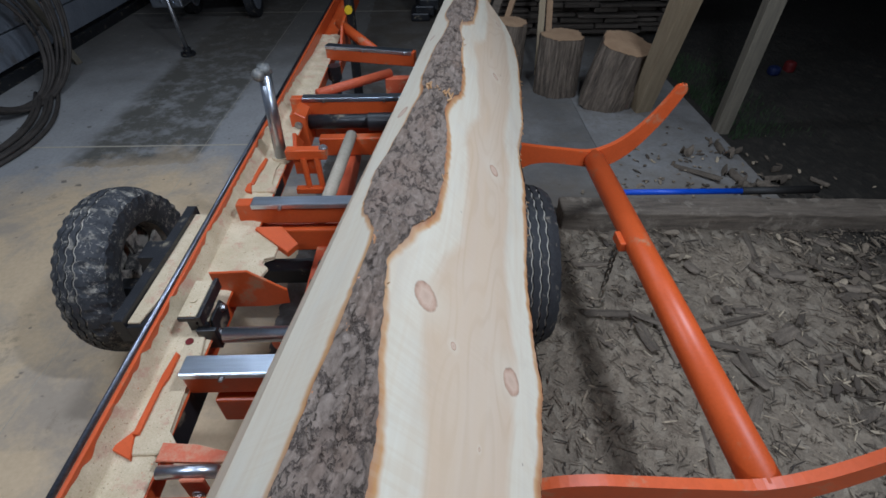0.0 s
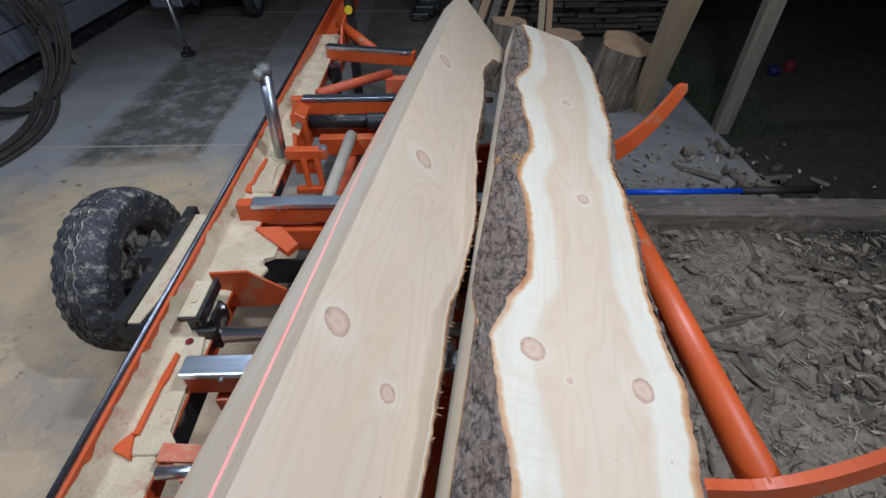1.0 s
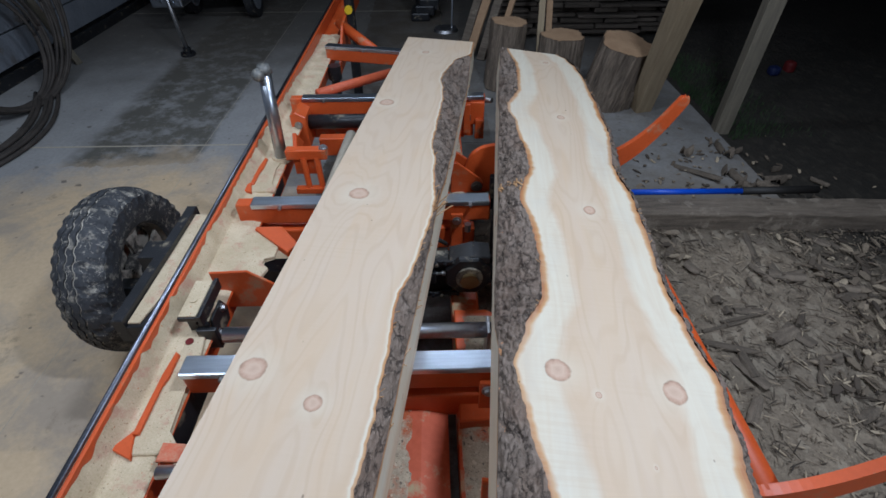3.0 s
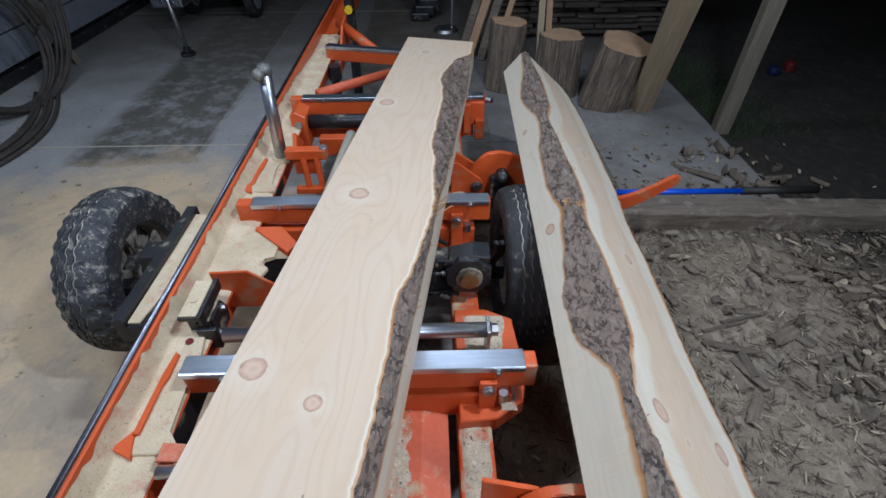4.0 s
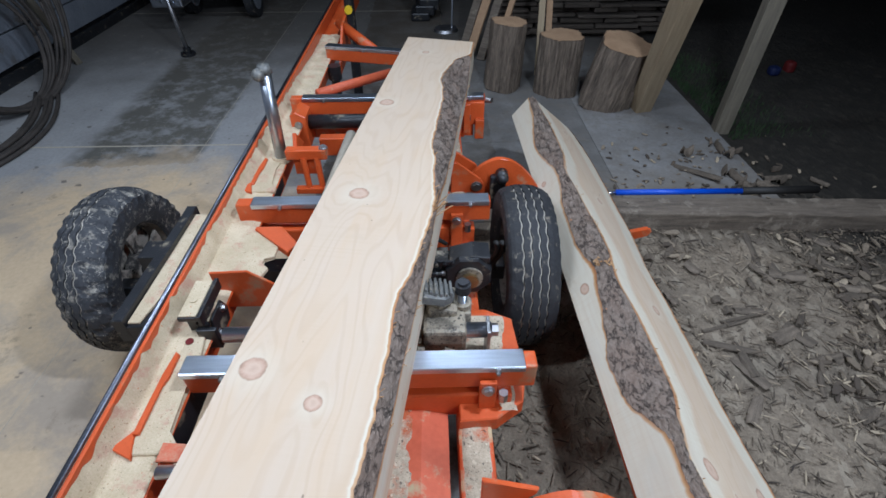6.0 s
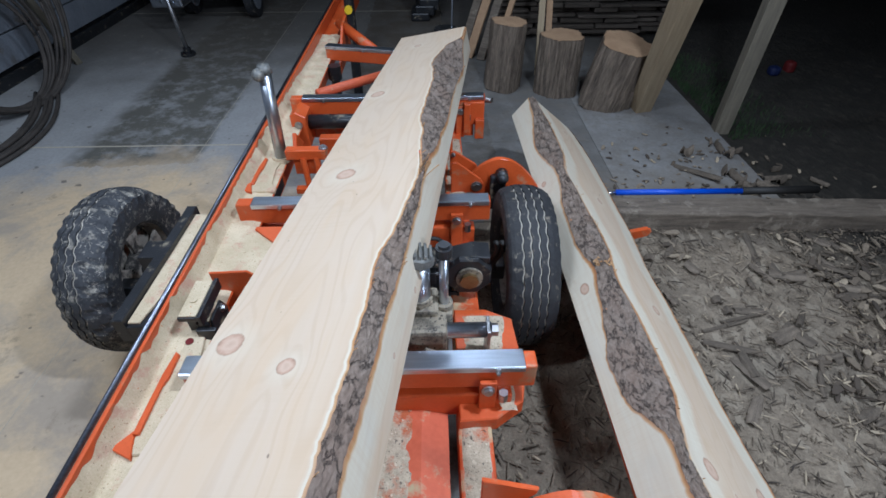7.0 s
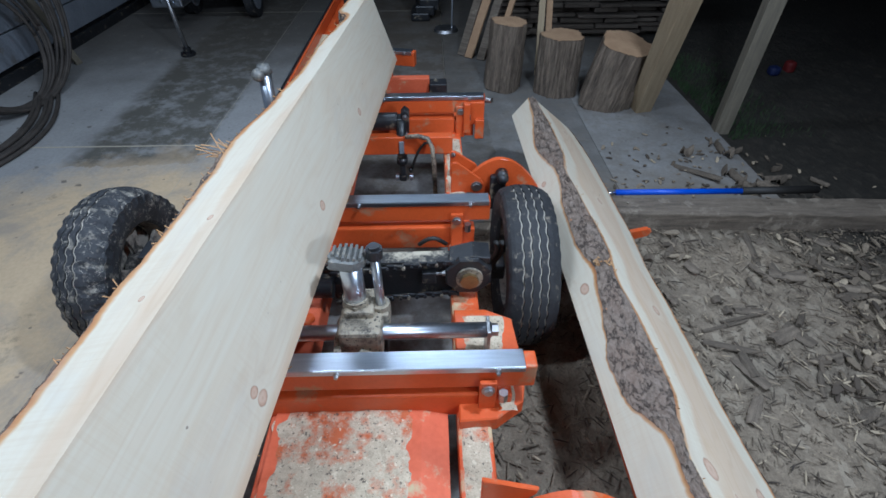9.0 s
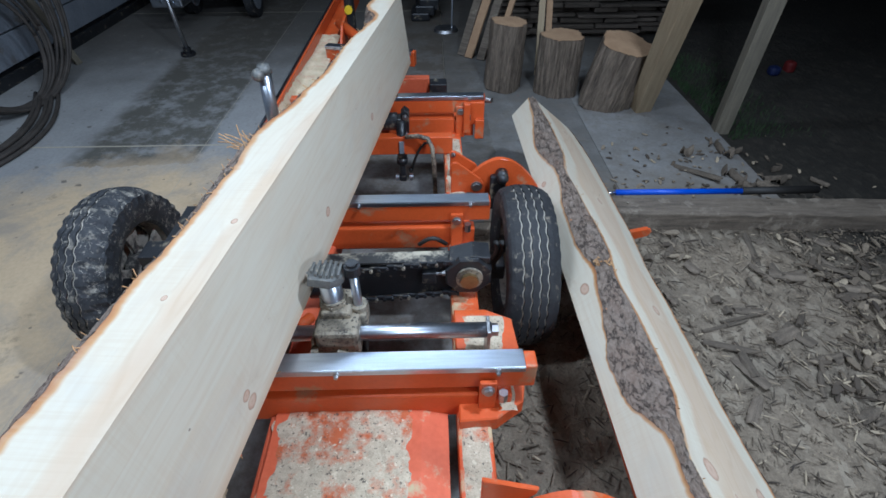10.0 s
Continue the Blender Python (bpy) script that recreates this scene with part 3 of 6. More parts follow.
def wheel(x0, x1, y, z, r, rubber, parent, hub_side):
    """A trailer wheel: tyre with zigzag grooves, sidewalls, rim with openings and hub."""
    w = x1 - x0
    n = 144
    knob = 1.0 if rubber is RUBBER_DUSTY else 0.25
    cuts = [0.0, 0.03, 0.08]
    half = 0.021 if knob == 1.0 else 0.014
    lines = (0.16, 0.34, 0.52) if knob == 1.0 else (0.235, 0.41, 0.59, 0.765)
    for c in lines:
        cuts += [c - half - 0.006, c - half, c + half, c + half + 0.006]
    cuts += ([0.64, 0.72, 0.80] if knob == 1.0 else []) + [0.90, 0.97, 1.0]
    deep = {c + d for c in lines for d in (-half, half)}
    verts, faces, mats = [], [], []
    inner = 0.56 * r
    prof_l = [(0.10, inner), (0.02, inner + 0.012), (-0.06, 0.70 * r), (-0.085, 0.81 * r), (-0.05, 0.91 * r)]
    prof_r = [(1 - a, b) for a, b in reversed(prof_l)]
    cols = len(prof_l) + len(cuts) + len(prof_r)
    for k in range(n):
        a = 2 * math.pi * k / n
        zig = (0.010 + 0.012 * knob) * (1 if k % 4 < 2 else -1)
        for i, (u, q) in enumerate(prof_l):
            lug = 0.007 * knob if (i == 4 and k % 4 < 2) else 0
            verts.append((x0 + u * w - lug, y + q * math.cos(a), z + q * math.sin(a)))
        for c in cuts:
            u = c + (zig if 0.12 < c < (0.60 if knob == 1.0 else 0.85) else 0)
            q = r - (0.020 + 0.016 * knob * (c > 0.5)) * abs(2 * c - 1) ** 2.2 - (0.007 if c in deep else 0)
            if knob == 1.0 and c > 0.6 and (k + (c > 0.75)) % 6 < 2:
                q -= 0.005
            if c in (0.0, 1.0, 0.03, 0.97) and k % 4 >= 2:
                q -= 0.006 * knob
            verts.append((x0 + u * w, y + q * math.cos(a), z + q * math.sin(a)))
        for i, (u, q) in enumerate(prof_r):
            lug = 0.007 * knob if (i == 0 and k % 4 < 2) else 0
            verts.append((x0 + u * w + lug, y + q * math.cos(a), z + q * math.sin(a)))
    off = len(prof_l)
    for k in range(n):
        for j in range(cols - 1):
            b, e = k * cols + j, ((k + 1) % n) * cols + j
            faces.append((b, b + 1, e + 1, e))
            c = j - off
            mats.append(1 if 0 <= c < len(cuts) - 1 and cuts[c] in deep and cuts[c + 1] in deep else 0)
    me = bpy.data.meshes.new("wheel")
    me.from_pydata(verts, [], faces)
    me.materials.append(rubber)
    me.materials.append(GROOVE)
    me.polygons.foreach_set("material_index", mats)
    holder = new("wheel")
    holder.parent = parent
    tyre = new("tyre", me)
    tyre.parent = holder
    tagged(tyre, "black rubber tyre with sawdust in its zigzag grooves")
    # dished rim with openings between five spokes
    bm = bmesh.new()
    xr = x0 + w * (0.72 if hub_side > 0 else 0.28)
    rod(bm, (x0 + 0.10 * w, y, z), (x1 - 0.10 * w, y, z), inner * 1.01, 48)
    caps = [f for f in bm.faces if len(f.verts) > 10]
    bmesh.ops.delete(bm, geom=caps, context="FACES_ONLY")
    part("rim_band", bm, RIM, holder, "dusty steel rim", True)
    bm = bmesh.new()
    for k in range(5):
        a0 = 2 * math.pi * (k + 0.1) / 5
        pts = []
        for q, s in ((0.16, 0.30), (0.62, 0.17), (1.0, 0.25)):
            pts.append((y + inner * q * math.cos(a0 - s), z + inner * q * math.sin(a0 - s)))
        for q, s in ((1.0, 0.25), (0.62, 0.17), (0.16, 0.30)):
            pts.append((y + inner * q * math.cos(a0 + s), z + inner * q * math.sin(a0 + s)))
        plate(bm, pts, xr - 0.008, xr + 0.008, "yz", 0.003)
    rod(bm, (xr - 0.02, y, z), (xr + 0.02, y, z), inner * 0.42, 28)
    rod(bm, (xr - 0.05 * hub_side, y, z), (xr - 0.045 * hub_side, y, z), inner * 0.99, 40)
    part("rim_disc", bm, RIM, holder, "dusty spoked steel disc")
    bm = bmesh.new()
    rod(bm, (xr - 0.05, y, z), (xr + 0.07 * hub_side, y, z), 0.038, 24)
    part("hub_cap", bm, BLACK, holder)
    return holder


def bunk(parent, y, x0, x1, low=True, cover=(0, 0), width=0.056):
    """A cross rail: orange box tube with a folded stainless cover on top."""
    h = new("bunk")
    h.parent = parent
    bm = bmesh.new()
    box(bm, x0, x1, y - width / 2, y + width / 2, TOP - 0.098, TOP - 0.003, 0.006)
    part("tube", bm, ORANGE, h)
    bm = bmesh.new()
    c0, c1 = x0 + cover[0], x1 - cover[1]
    box(bm, c0, c1, y - width / 2 - 0.003, y + width / 2 + 0.003, TOP - 0.006, TOP, 0.002)
    box(bm, c0, c1, y - width / 2 - 0.004, y - width / 2 - 0.001, TOP - 0.022, TOP - 0.004, 0.001)
    part("cover", bm, STEEL, h, "folded stainless steel cover")
    for t in (0.12, 0.45, 0.92):
        bolt(h, (c0 + (c1 - c0) * t, y - width / 2 - 0.004, TOP - 0.016), 0.006, (0, -1, 0))
    if low:
        bm = bmesh.new()
        box(bm, x0 + 0.06, min(x1 - 0.10, 0.12), y - 0.035, y + 0.045, TOP - 0.235, TOP - 0.125, 0.007)
        part("cross_beam", bm, ORANGE, h)
        for xb in (x1 - 0.135,):
            bm = bmesh.new()
            box(bm, xb - 0.024, xb + 0.024, y - 0.050, y - 0.036, TOP - 0.235, TOP - 0.05, 0.003)
            part("bracket", bm, ORANGE, h)
            bolt(h, (xb, y - 0.051, TOP - 0.078), 0.013, (0, -1, 0))
            bm = bmesh.new()
            rod(bm, (xb + 0.045, y - 0.045, TOP - 0.135), (xb + 0.045, y - 0.045, TOP - 0.10), 0.014, 6)
            part("adjusting_nut", bm, BOLT, h)
            bm = bmesh.new()
            box(bm, xb - 0.03, xb + 0.075, y - 0.034, y + 0.02, TOP - 0.235, TOP - 0.135, 0.004)
            part("bracket_seat", bm, ORANGE, h)
    return h


def side_rail(mill):
    """The long box beam with the polished running rail on its outer edge and sawdust on top."""
    bm = bmesh.new()
    box(bm, -0.842, -0.735, -0.6, 5.4, TOP - 0.22, SHELF - 0.006, 0.004)
    part("rail_beam", bm, ORANGE, mill)
    bm = bmesh.new()
    box(bm, -0.736, -0.698, -0.6, 3.9, SHELF - 0.011, SHELF - 0.0055, 0.001)
    part("rail_shelf", bm, ORANGE, mill)
    bm = bmesh.new()
    box(bm, -0.854, -0.841, -0.6, 5.4, TOP - 0.22, TOP - 0.012, 0.003)
    part("rail_flange", bm, ORANGE, mill)
    bm = bmesh.new()
    rod(bm, (-0.861, -0.6, TOP - 0.008), (-0.861, 5.4, TOP - 0.008), 0.0085, 14)
    part("running_rail", bm, RAIL, mill, "polished steel running rail", True)


def long_beams(mill):
    for x0, x1 in ((0.055, 0.155), (-0.50, -0.42)):
        bm = bmesh.new()
        box(bm, x0, x1, -0.6, 3.1, TOP - 0.33, TOP - 0.215, 0.008)
        part("frame_beam", bm, ORANGE_DUSTY if x0 > 0 else ORANGE_FADED, mill, "orange frame beam under sawdust")
    # gusset at the right wheel
    bm = bmesh.new()
    plate(bm, [(0.06, 0.71), (0.168, 0.716), (0.252, 0.772), (0.274, 0.88), (0.262, 0.99), (0.257, 1.09), (0.17, 1.135), (0.06, 1.135)], TOP - 0.235, TOP - 0.172, "xy", 0.004)
    part("corner_gusset", bm, ORANGE, mill)
    # axle
    bm = bmesh.new()
    box(bm, -1.25, 0.30, 1.51, 1.59, 0.30, 0.38, 0.006)
    part("axle", bm, BLACK, mill)
    # folded tray between the beams
    bm = bmesh.new()
    plate(bm, [(-0.478, TOP - 0.20), (-0.05, TOP - 0.20), (0.028, TOP - 0.225), (0.028, TOP - 0.36), (0.022, TOP - 0.36), (0.022, TOP - 0.23), (-0.052, TOP - 0.206), (-0.478, TOP - 0.206)], -0.5, 0.775, "xz", 0)
    part("tray", bm, ORANGE_FADED, mill, "orange cover tray half buried in sawdust")


def bed():
    mill = thing("sawmill", "orange steel portable sawmill bed covered in sawdust", "sawmill")
    side_rail(mill)
    long_beams(mill)
    bunk(mill, 0.80, -0.70, 0.275, cover=(0.0, 0.034))
    bunk(mill, 1.575, -0.785, 0.222, cover=(0.062, 0.006), width=0.050)
    bunk(mill, 2.565, -0.785, 0.288, cover=(0.065, 0.006), width=0.050)
    b = bunk(mill, 0.0, -0.63, 0.0, low=False, cover=(0.0, 0.02), width=0.055)
    b.matrix_basis = pose(-0.112, 3.27, 0, 0, 0, -14)
    # roller and its frame behind the third cross rail
    bm = bmesh.new()
    rod(bm, (-0.70, 2.43, TOP - 0.085), (-0.20, 2.43, TOP - 0.085), 0.038, 28)
    part("roller", bm, BLACK, mill, "black steel toe roller", True)
    bm = bmesh.new()
    plate(bm, [(-0.75, TOP - 0.2), (-0.67, TOP - 0.2), (-0.67, TOP - 0.03), (-0.72, TOP + 0.0), (-0.75, TOP - 0.02)], 2.36, 2.50, "xz", 0.004)
    part("end_block", bm, ORANGE, mill)
    bolt(mill, (-0.71, 2.358, TOP - 0.07), 0.014, (0, -1, 0))
    bm = bmesh.new()
    box(bm, -0.60, 0.10, 2.28, 2.34, TOP - 0.21, TOP - 0.11, 0.006)
    part("roller_beam", bm, ORANGE, mill)
    # diagonal brace and the far uprights
    bm = bmesh.new()
    rod(bm, (-0.66, 2.68, TOP - 0.035), (-0.27, 3.06, TOP - 0.065), 0.027, 16)
    part("diagonal_brace", bm, ORANGE_FADED, mill, "orange tube brace", True)
    bm = bmesh.new()
    rod(bm, (-0.69, 3.84, TOP + 0.015), (-0.36, 3.38, TOP - 0.06), 0.036, 16)
    part("diagonal_brace", bm, ORANGE, mill, "", True)
    bm = bmesh.new()
    plate(bm, [(3.35, TOP - 0.20), (3.95, TOP - 0.20), (3.9, TOP + 0.06), (3.7, TOP + 0.04)], -0.66, -0.64, "yz", 0.004)
    part("end_gusset", bm, ORANGE, mill)
    bm = bmesh.new()
    rod(bm, (-0.665, 3.27, 0.02), (-0.665, 3.27, TOP - 0.1), 0.03, 16)
    rod(bm, (-0.665, 3.27, 0.0), (-0.665, 3.27, 0.02), 0.08, 16)
    rod(bm, (-0.665, 3.27, TOP - 0.18), (-0.665, 3.27, TOP - 0.09), 0.046, 20)
    part("jack_leg", bm, BLACK, mill)
    bm = bmesh.new()
    rod(bm, (-0.65, 4.1, 0.0), (-0.64, 4.1, TOP + 0.16), 0.04, 16)
    part("jack_leg", bm, BLACK, mill)
    bm = bmesh.new()
    rod(bm, (-0.642, 4.06, TOP + 0.055), (-0.642, 4.03, TOP + 0.055), 0.03, 16)
    part("knob", bm, YELLOW, mill, "yellow knob")
    wheel(0.285, 0.462, 1.55, 0.352, 0.352, RUBBER, mill, 1)
    wheel(-1.415, -1.240, 1.565, 0.357, 0.357, RUBBER_DUSTY, mill, 1)
    return mill


def mill_details(mill):
    # polished side support post
    post = new("side_post")
    post.parent = mill
    bm = bmesh.new()
    rod(bm, (-0.726, 2.03, SHELF), (-0.708, 2.03, TOP + 0.352), 0.028, 28)
    part("shaft", bm, CHROME, post, "polished steel post", True)
    bm = bmesh.new()
    rod(bm, (-0.708, 2.03, TOP + 0.335), (-0.707, 2.03, TOP + 0.368), 0.034, 24, 0.024)
    bmesh.ops.create_uvsphere(bm, u_segments=18, v_segments=10, radius=0.027, matrix=Matrix.Translation((-0.726, 2.0, TOP + 0.336)))
    part("worn_head", bm, GALV, post, "rounded grey post head", True)
    bm = bmesh.new()
    rod(bm, (-0.725, 2.04, SHELF), (-0.725, 2.04, SHELF + 0.022), 0.052, 24, 0.045)
    part("collar", bm, SAWDUST, post, "collar under sawdust")
    # post link arm
    bm = bmesh.new()
    box(bm, -0.69, -0.50, 1.98, 2.03, TOP - 0.06, TOP - 0.01, 0.005)
    box(bm, -0.66, -0.54, 1.99, 2.02, TOP - 0.14, TOP - 0.06, 0.004)
    part("link_arm", bm, ORANGE, mill)
    bolt(mill, (-0.515, 2.005, TOP - 0.01), 0.014)
    bm = bmesh.new()
    plate(bm, [(2.0, TOP - 0.06), (2.16, TOP - 0.06), (2.06, TOP + 0.04)], -0.66, -0.64, "yz", 0.003)
    part("link_ear", bm, ORANGE, mill)
    for x, y in ((-0.61, 1.95), (-0.55, 1.96)):
        bm = bmesh.new()
        rod(bm, (x + 0.012, y, TOP - 0.19), (x, y + 0.03, TOP - 0.05), 0.014, 12)
        part("link_rod", bm, ORANGE, mill)
    bm = bmesh.new()
    box(bm, -0.66, -0.51, 1.93, 1.965, TOP - 0.215, TOP - 0.185, 0.004)
    part("link_bar", bm, ORANGE, mill)
    bm = bmesh.new()
    rod(bm, (-0.48, 1.6, TOP - 0.12), (-0.43, 2.3, TOP - 0.10), 0.029, 16)
    part("torque_tube", bm, JOINT, mill, "dusty torque tube", True)
    # inner angle plates along the rail with toothed edges
    for y0, y1, x in ((1.75, 2.11, -0.757), (0.585, 0.985, -0.735), (-0.3, 0.48, -0.735)):
        bm = bmesh.new()
        plate(bm, [(x - 0.05, y0), (x + 0.065, y0), (x + 0.065, y0 + 0.03), (x + 0.034, y0 + 0.06), (x + 0.024, y1 - 0.17), (x + 0.036, y1 - 0.13), (x + 0.014, y1), (x - 0.03, y1)], SHELF - 0.004, SHELF + 0.012, "xy", 0.003)
        part("inner_plate", bm, SAWDUST, mill, "steel plate under sawdust")
        bm = bmesh.new()
        box(bm, x + 0.018, x + 0.026, y0 + 0.04, y1 - 0.12, SHELF - 0.12, SHELF - 0.005, 0.002)
        part("inner_plate_web", bm, BLACK, mill)
        bm = bmesh.new()
        plate(bm, [(x - 0.052, y0 + 0.05), (x - 0.036, y0 + 0.05), (x - 0.036, y1 - 0.21), (x - 0.028, y1 - 0.18), (x - 0.028, y1 - 0.10), (x - 0.042, y1 - 0.09), (x - 0.048, y1 - 0.17)], SHELF - 0.002, SHELF + 0.022, "xy", 0.002)
        part("rail_lip", bm, ORANGE, mill)
        bm = bmesh.new()
        plate(bm, [(x - 0.093, y0 + 0.015), (x - 0.030, y0 - 0.014), (x - 0.052, y0 + 0.066)], SHELF + 0.004, SHELF + 0.018, "xy", 0.002)
        part("lip_tooth", bm, ORANGE, mill)
    # slotted plate and gusset beside the second cross rail
    bm = bmesh.new()
    plate(bm, [(-0.81, 1.18), (-0.628, 1.18), (-0.600, 1.262), (-0.628, 1.285), (-0.628, 1.312), (-0.592, 1.322), (-0.590, 1.382), (-0.700, 1.50), (-0.81, 1.535)], SHELF - 0.004, SHELF + 0.012, "xy", 0.003)
    part("chute_plate", bm, SAWDUST, mill, "sloping plate under sawdust")
    bm = bmesh.new()
    plate(bm, [(-0.75, TOP - 0.17), (-0.60, TOP - 0.17), (-0.518, TOP - 0.155), (-0.514, TOP - 0.088), (-0.628, TOP + 0.002), (-0.755, TOP - 0.003)], 1.165, 1.175, "xz", 0.003)
    part("gusset_plate", bm, ORANGE, mill)
    bm = bmesh.new()
    plate(bm, [(-0.70, 1.49), (-0.60, 1.49), (-0.515, 1.385), (-0.545, 1.335), (-0.592, 1.378), (-0.700, 1.475)], SHELF - 0.006, SHELF + 0.022, "xy", 0.003)
    part("gusset_plate", bm, ORANGE, mill)
    for x, y, r in ((-0.40, 1.30, 0.05), (-0.42, 1.22, 0.035)):
        bm = bmesh.new()
        rod(bm, (x - 0.03, y, TOP - 0.14), (x + 0.05, y, TOP - 0.14), r, 22)
        part("pulley", bm, BLACK, mill)
    bm = bmesh.new()
    rod(bm, (-0.44, 1.12, TOP - 0.18), (-0.52, 0.98, TOP - 0.15), 0.02, 14)
    part("link_rod", bm, ORANGE, mill)
    # black side stop
    stop = new("side_stop")
    stop.parent = mill
    bm = bmesh.new()
    box(bm, -0.776, -0.712, 0.962, 1.122, TOP - 0.010, TOP + 0.006, 0.002)
    box(bm, -0.716, -0.704, 0.958, 1.126, TOP - 0.028, TOP + 0.014, 0.002)
    box(bm, -0.770, -0.735, 0.985, 1.10, SHELF, TOP - 0.010, 0.003)
    plate(bm, [(-0.735, SHELF - 0.05), (-0.705, SHELF - 0.05), (-0.698, TOP - 0.03), (-0.735, TOP - 0.03)], 0.97, 0.982, "xz", 0.002)
    part("stop_block", bm, BLACK, stop)
    bm = bmesh.new()
    box(bm, -0.773, -0.720, 0.966, 1.118, TOP + 0.006, TOP + 0.011, 0.002)
    rod(bm, (-0.748, 1.03, TOP + 0.011), (-0.748, 1.03, TOP + 0.015), 0.011, 16)
    part("stop_dust", bm, SAWDUST, stop, "sawdust on the stop")
    bm = bmesh.new()
    box(bm, -0.735, -0.675, 0.955, 0.972, TOP - 0.13, TOP - 0.045, 0.003)
    plate(bm, [(0.97, TOP - 0.13), (1.08, TOP - 0.13), (1.095, TOP - 0.08), (1.07, TOP - 0.03), (0.99, TOP - 0.035)], -0.700, -0.692, "yz", 0.002)
    part("stop_bracket", bm, BLACK, stop)
    for y, z in ((1.06, 0.055), (1.00, 0.105)):
        bolt(stop, (-0.692, y, TOP - z), 0.010, (1, 0, 0))
    # polished cross shaft
    bm = bmesh.new()
    rod(bm, (-0.64, 0.938, TOP - 0.045), (0.165, 0.938, TOP - 0.045), 0.024, 28)
    part("cross_shaft", bm, CHROME, mill, "polished steel guide shaft", True)
    bm = bmesh.new()
    rod(bm, (0.160, 0.938, TOP - 0.045), (0.185, 0.938, TOP - 0.045), 0.020, 6)
    box(bm, 0.150, 0.160, 0.905, 0.973, TOP - 0.20, TOP - 0.02, 0.002)
    part("shaft_end", bm, BOLT, mill, "zinc shaft nut and plate")
    bm = bmesh.new()
    rod(bm, (-0.66, 0.52, TOP - 0.03), (-0.52, 0.52, TOP - 0.03), 0.016, 18)
    part("small_shaft", bm, CHROME, mill, "", True)
    bm = bmesh.new()
    plate(bm, [(-0.602, TOP - 0.115), (-0.545, TOP - 0.115), (-0.540, TOP - 0.02), (-0.598, TOP - 0.02)], 0.492, 0.502, "xz", 0.003)
    part("shaft_lug", bm, PINKDUST, mill, "orange lug under pale dust")
    bolt(mill, (-0.572, 0.492, TOP - 0.085), 0.010, (0, -1, 0))
    bm = bmesh.new()
    plate(bm, [(-0.685, 0.552), (-0.60, 0.548), (-0.50, 0.545), (-0.48, 0.565), (-0.60, 0.592), (-0.685, 0.600)], TOP - 0.050, TOP - 0.040, "xy", 0.003)
    part("bracket_plate", bm, PINKDUST, mill, "orange bracket plate under pale dust")
    bm = bmesh.new()
    box(bm, -0.68, -0.52, 0.40, 0.46, TOP - 0.12, TOP - 0.02, 0.004)
    part("lower_bracket", bm, ORANGE, mill)
    bm = bmesh.new()
    rod(bm, (-0.755, 0.937, SHELF + 0.012), (-0.755, 0.937, SHELF + 0.016), 0.012, 20)
    part("plug", bm, RED, mill, "red plug")
    # fender step over the left wheel
    step = new("fender_step")
    step.parent = mill
    bm = bmesh.new()
    plate(bm, [(-1.035, 1.02), (-0.998, 1.02), (-0.985, 1.40), (-0.985, 1.64), (-1.025, 1.64), (-1.022, 1.42)], 0.53, 0.635, "xy", 0.004)
    part("step_edge", bm, BLACK, step)
    bm = bmesh.new()
    plate(bm, [(-0.997, 1.02), (-0.87, 1.02), (-0.87, 1.62), (-0.985, 1.62)], 0.50, 0.605, "xy", 0.004)
    part("step_body", bm, BLACK, step)
    bm = bmesh.new()
    plate(bm, [(-0.994, 1.03), (-0.955, 1.03), (-0.915, 1.24), (-0.874, 1.26), (-0.874, 1.60), (-0.985, 1.61), (-0.985, 1.40)], 0.605, 0.614, "xy", 0.002)
    part("step_dust", bm, SAWDUST, step, "sawdust on the step")
    bm = bmesh.new()
    box(bm, -1.12, -1.02, 1.36, 1.46, 0.50, 0.60, 0.004)
    box(bm, -1.3, -1.0, 1.38, 1.44, 0.36, 0.42, 0.004)
    part("step_bracket", bm, BLACK, step)
    # chain turner: channel with a dusty top, two runs of chain, hub in an eight-sided housing
    turner = new("chain_turner")
    turner.parent = mill
    bm = bmesh.new()
    plate(bm, [(-0.38, TOP - 0.27), (0.10, TOP - 0.25), (0.12, TOP - 0.06), (-0.38, TOP - 0.075)], 1.315, 1.327, "xz", 0.003)
    part("side_plate", bm, BLACK, turner)
    bm = bmesh.new()
    plate(bm, [(-0.38, TOP - 0.235), (0.06, TOP - 0.20), (0.06, TOP - 0.072), (-0.09, TOP - 0.062), (-0.38, TOP - 0.085)], 1.255, 1.263, "xz", 0.003)
    part("side_plate", bm, BLACK, turner)
    bm = bmesh.new()
    plate(bm, [(-0.40, 1.255), (-0.09, 1.255), (-0.08, 1.243), (0.10, 1.243), (0.10, 1.318), (-0.40, 1.308)], TOP - 0.062, TOP - 0.052, "xy", 0.002)
    part("top_plate", bm, surface("dust_on_black", (0.012, 0.012, 0.013), (0.04, 0.038, 0.035), 9, 80, (0.4, 0.7), 0.3, dust=(0.42, 0.37, 0.28), dust_amount=0.40, dust_scale=11), turner, "black plate under sawdust")
    bm = bmesh.new()
    plate(bm, [(0.115 + 0.088 * math.cos(math.pi * (2 * k + 1) / 8), TOP - 0.10 + 0.088 * math.sin(math.pi * (2 * k + 1) / 8)) for k in range(8)], 1.222, 1.25, "xz", 0.006)
    plate(bm, [(0.05, TOP - 0.06), (0.19, TOP - 0.045), (0.19, TOP - 0.020), (0.13, TOP - 0.012), (0.05, TOP - 0.035)], 1.235, 1.32, "xz", 0.004)
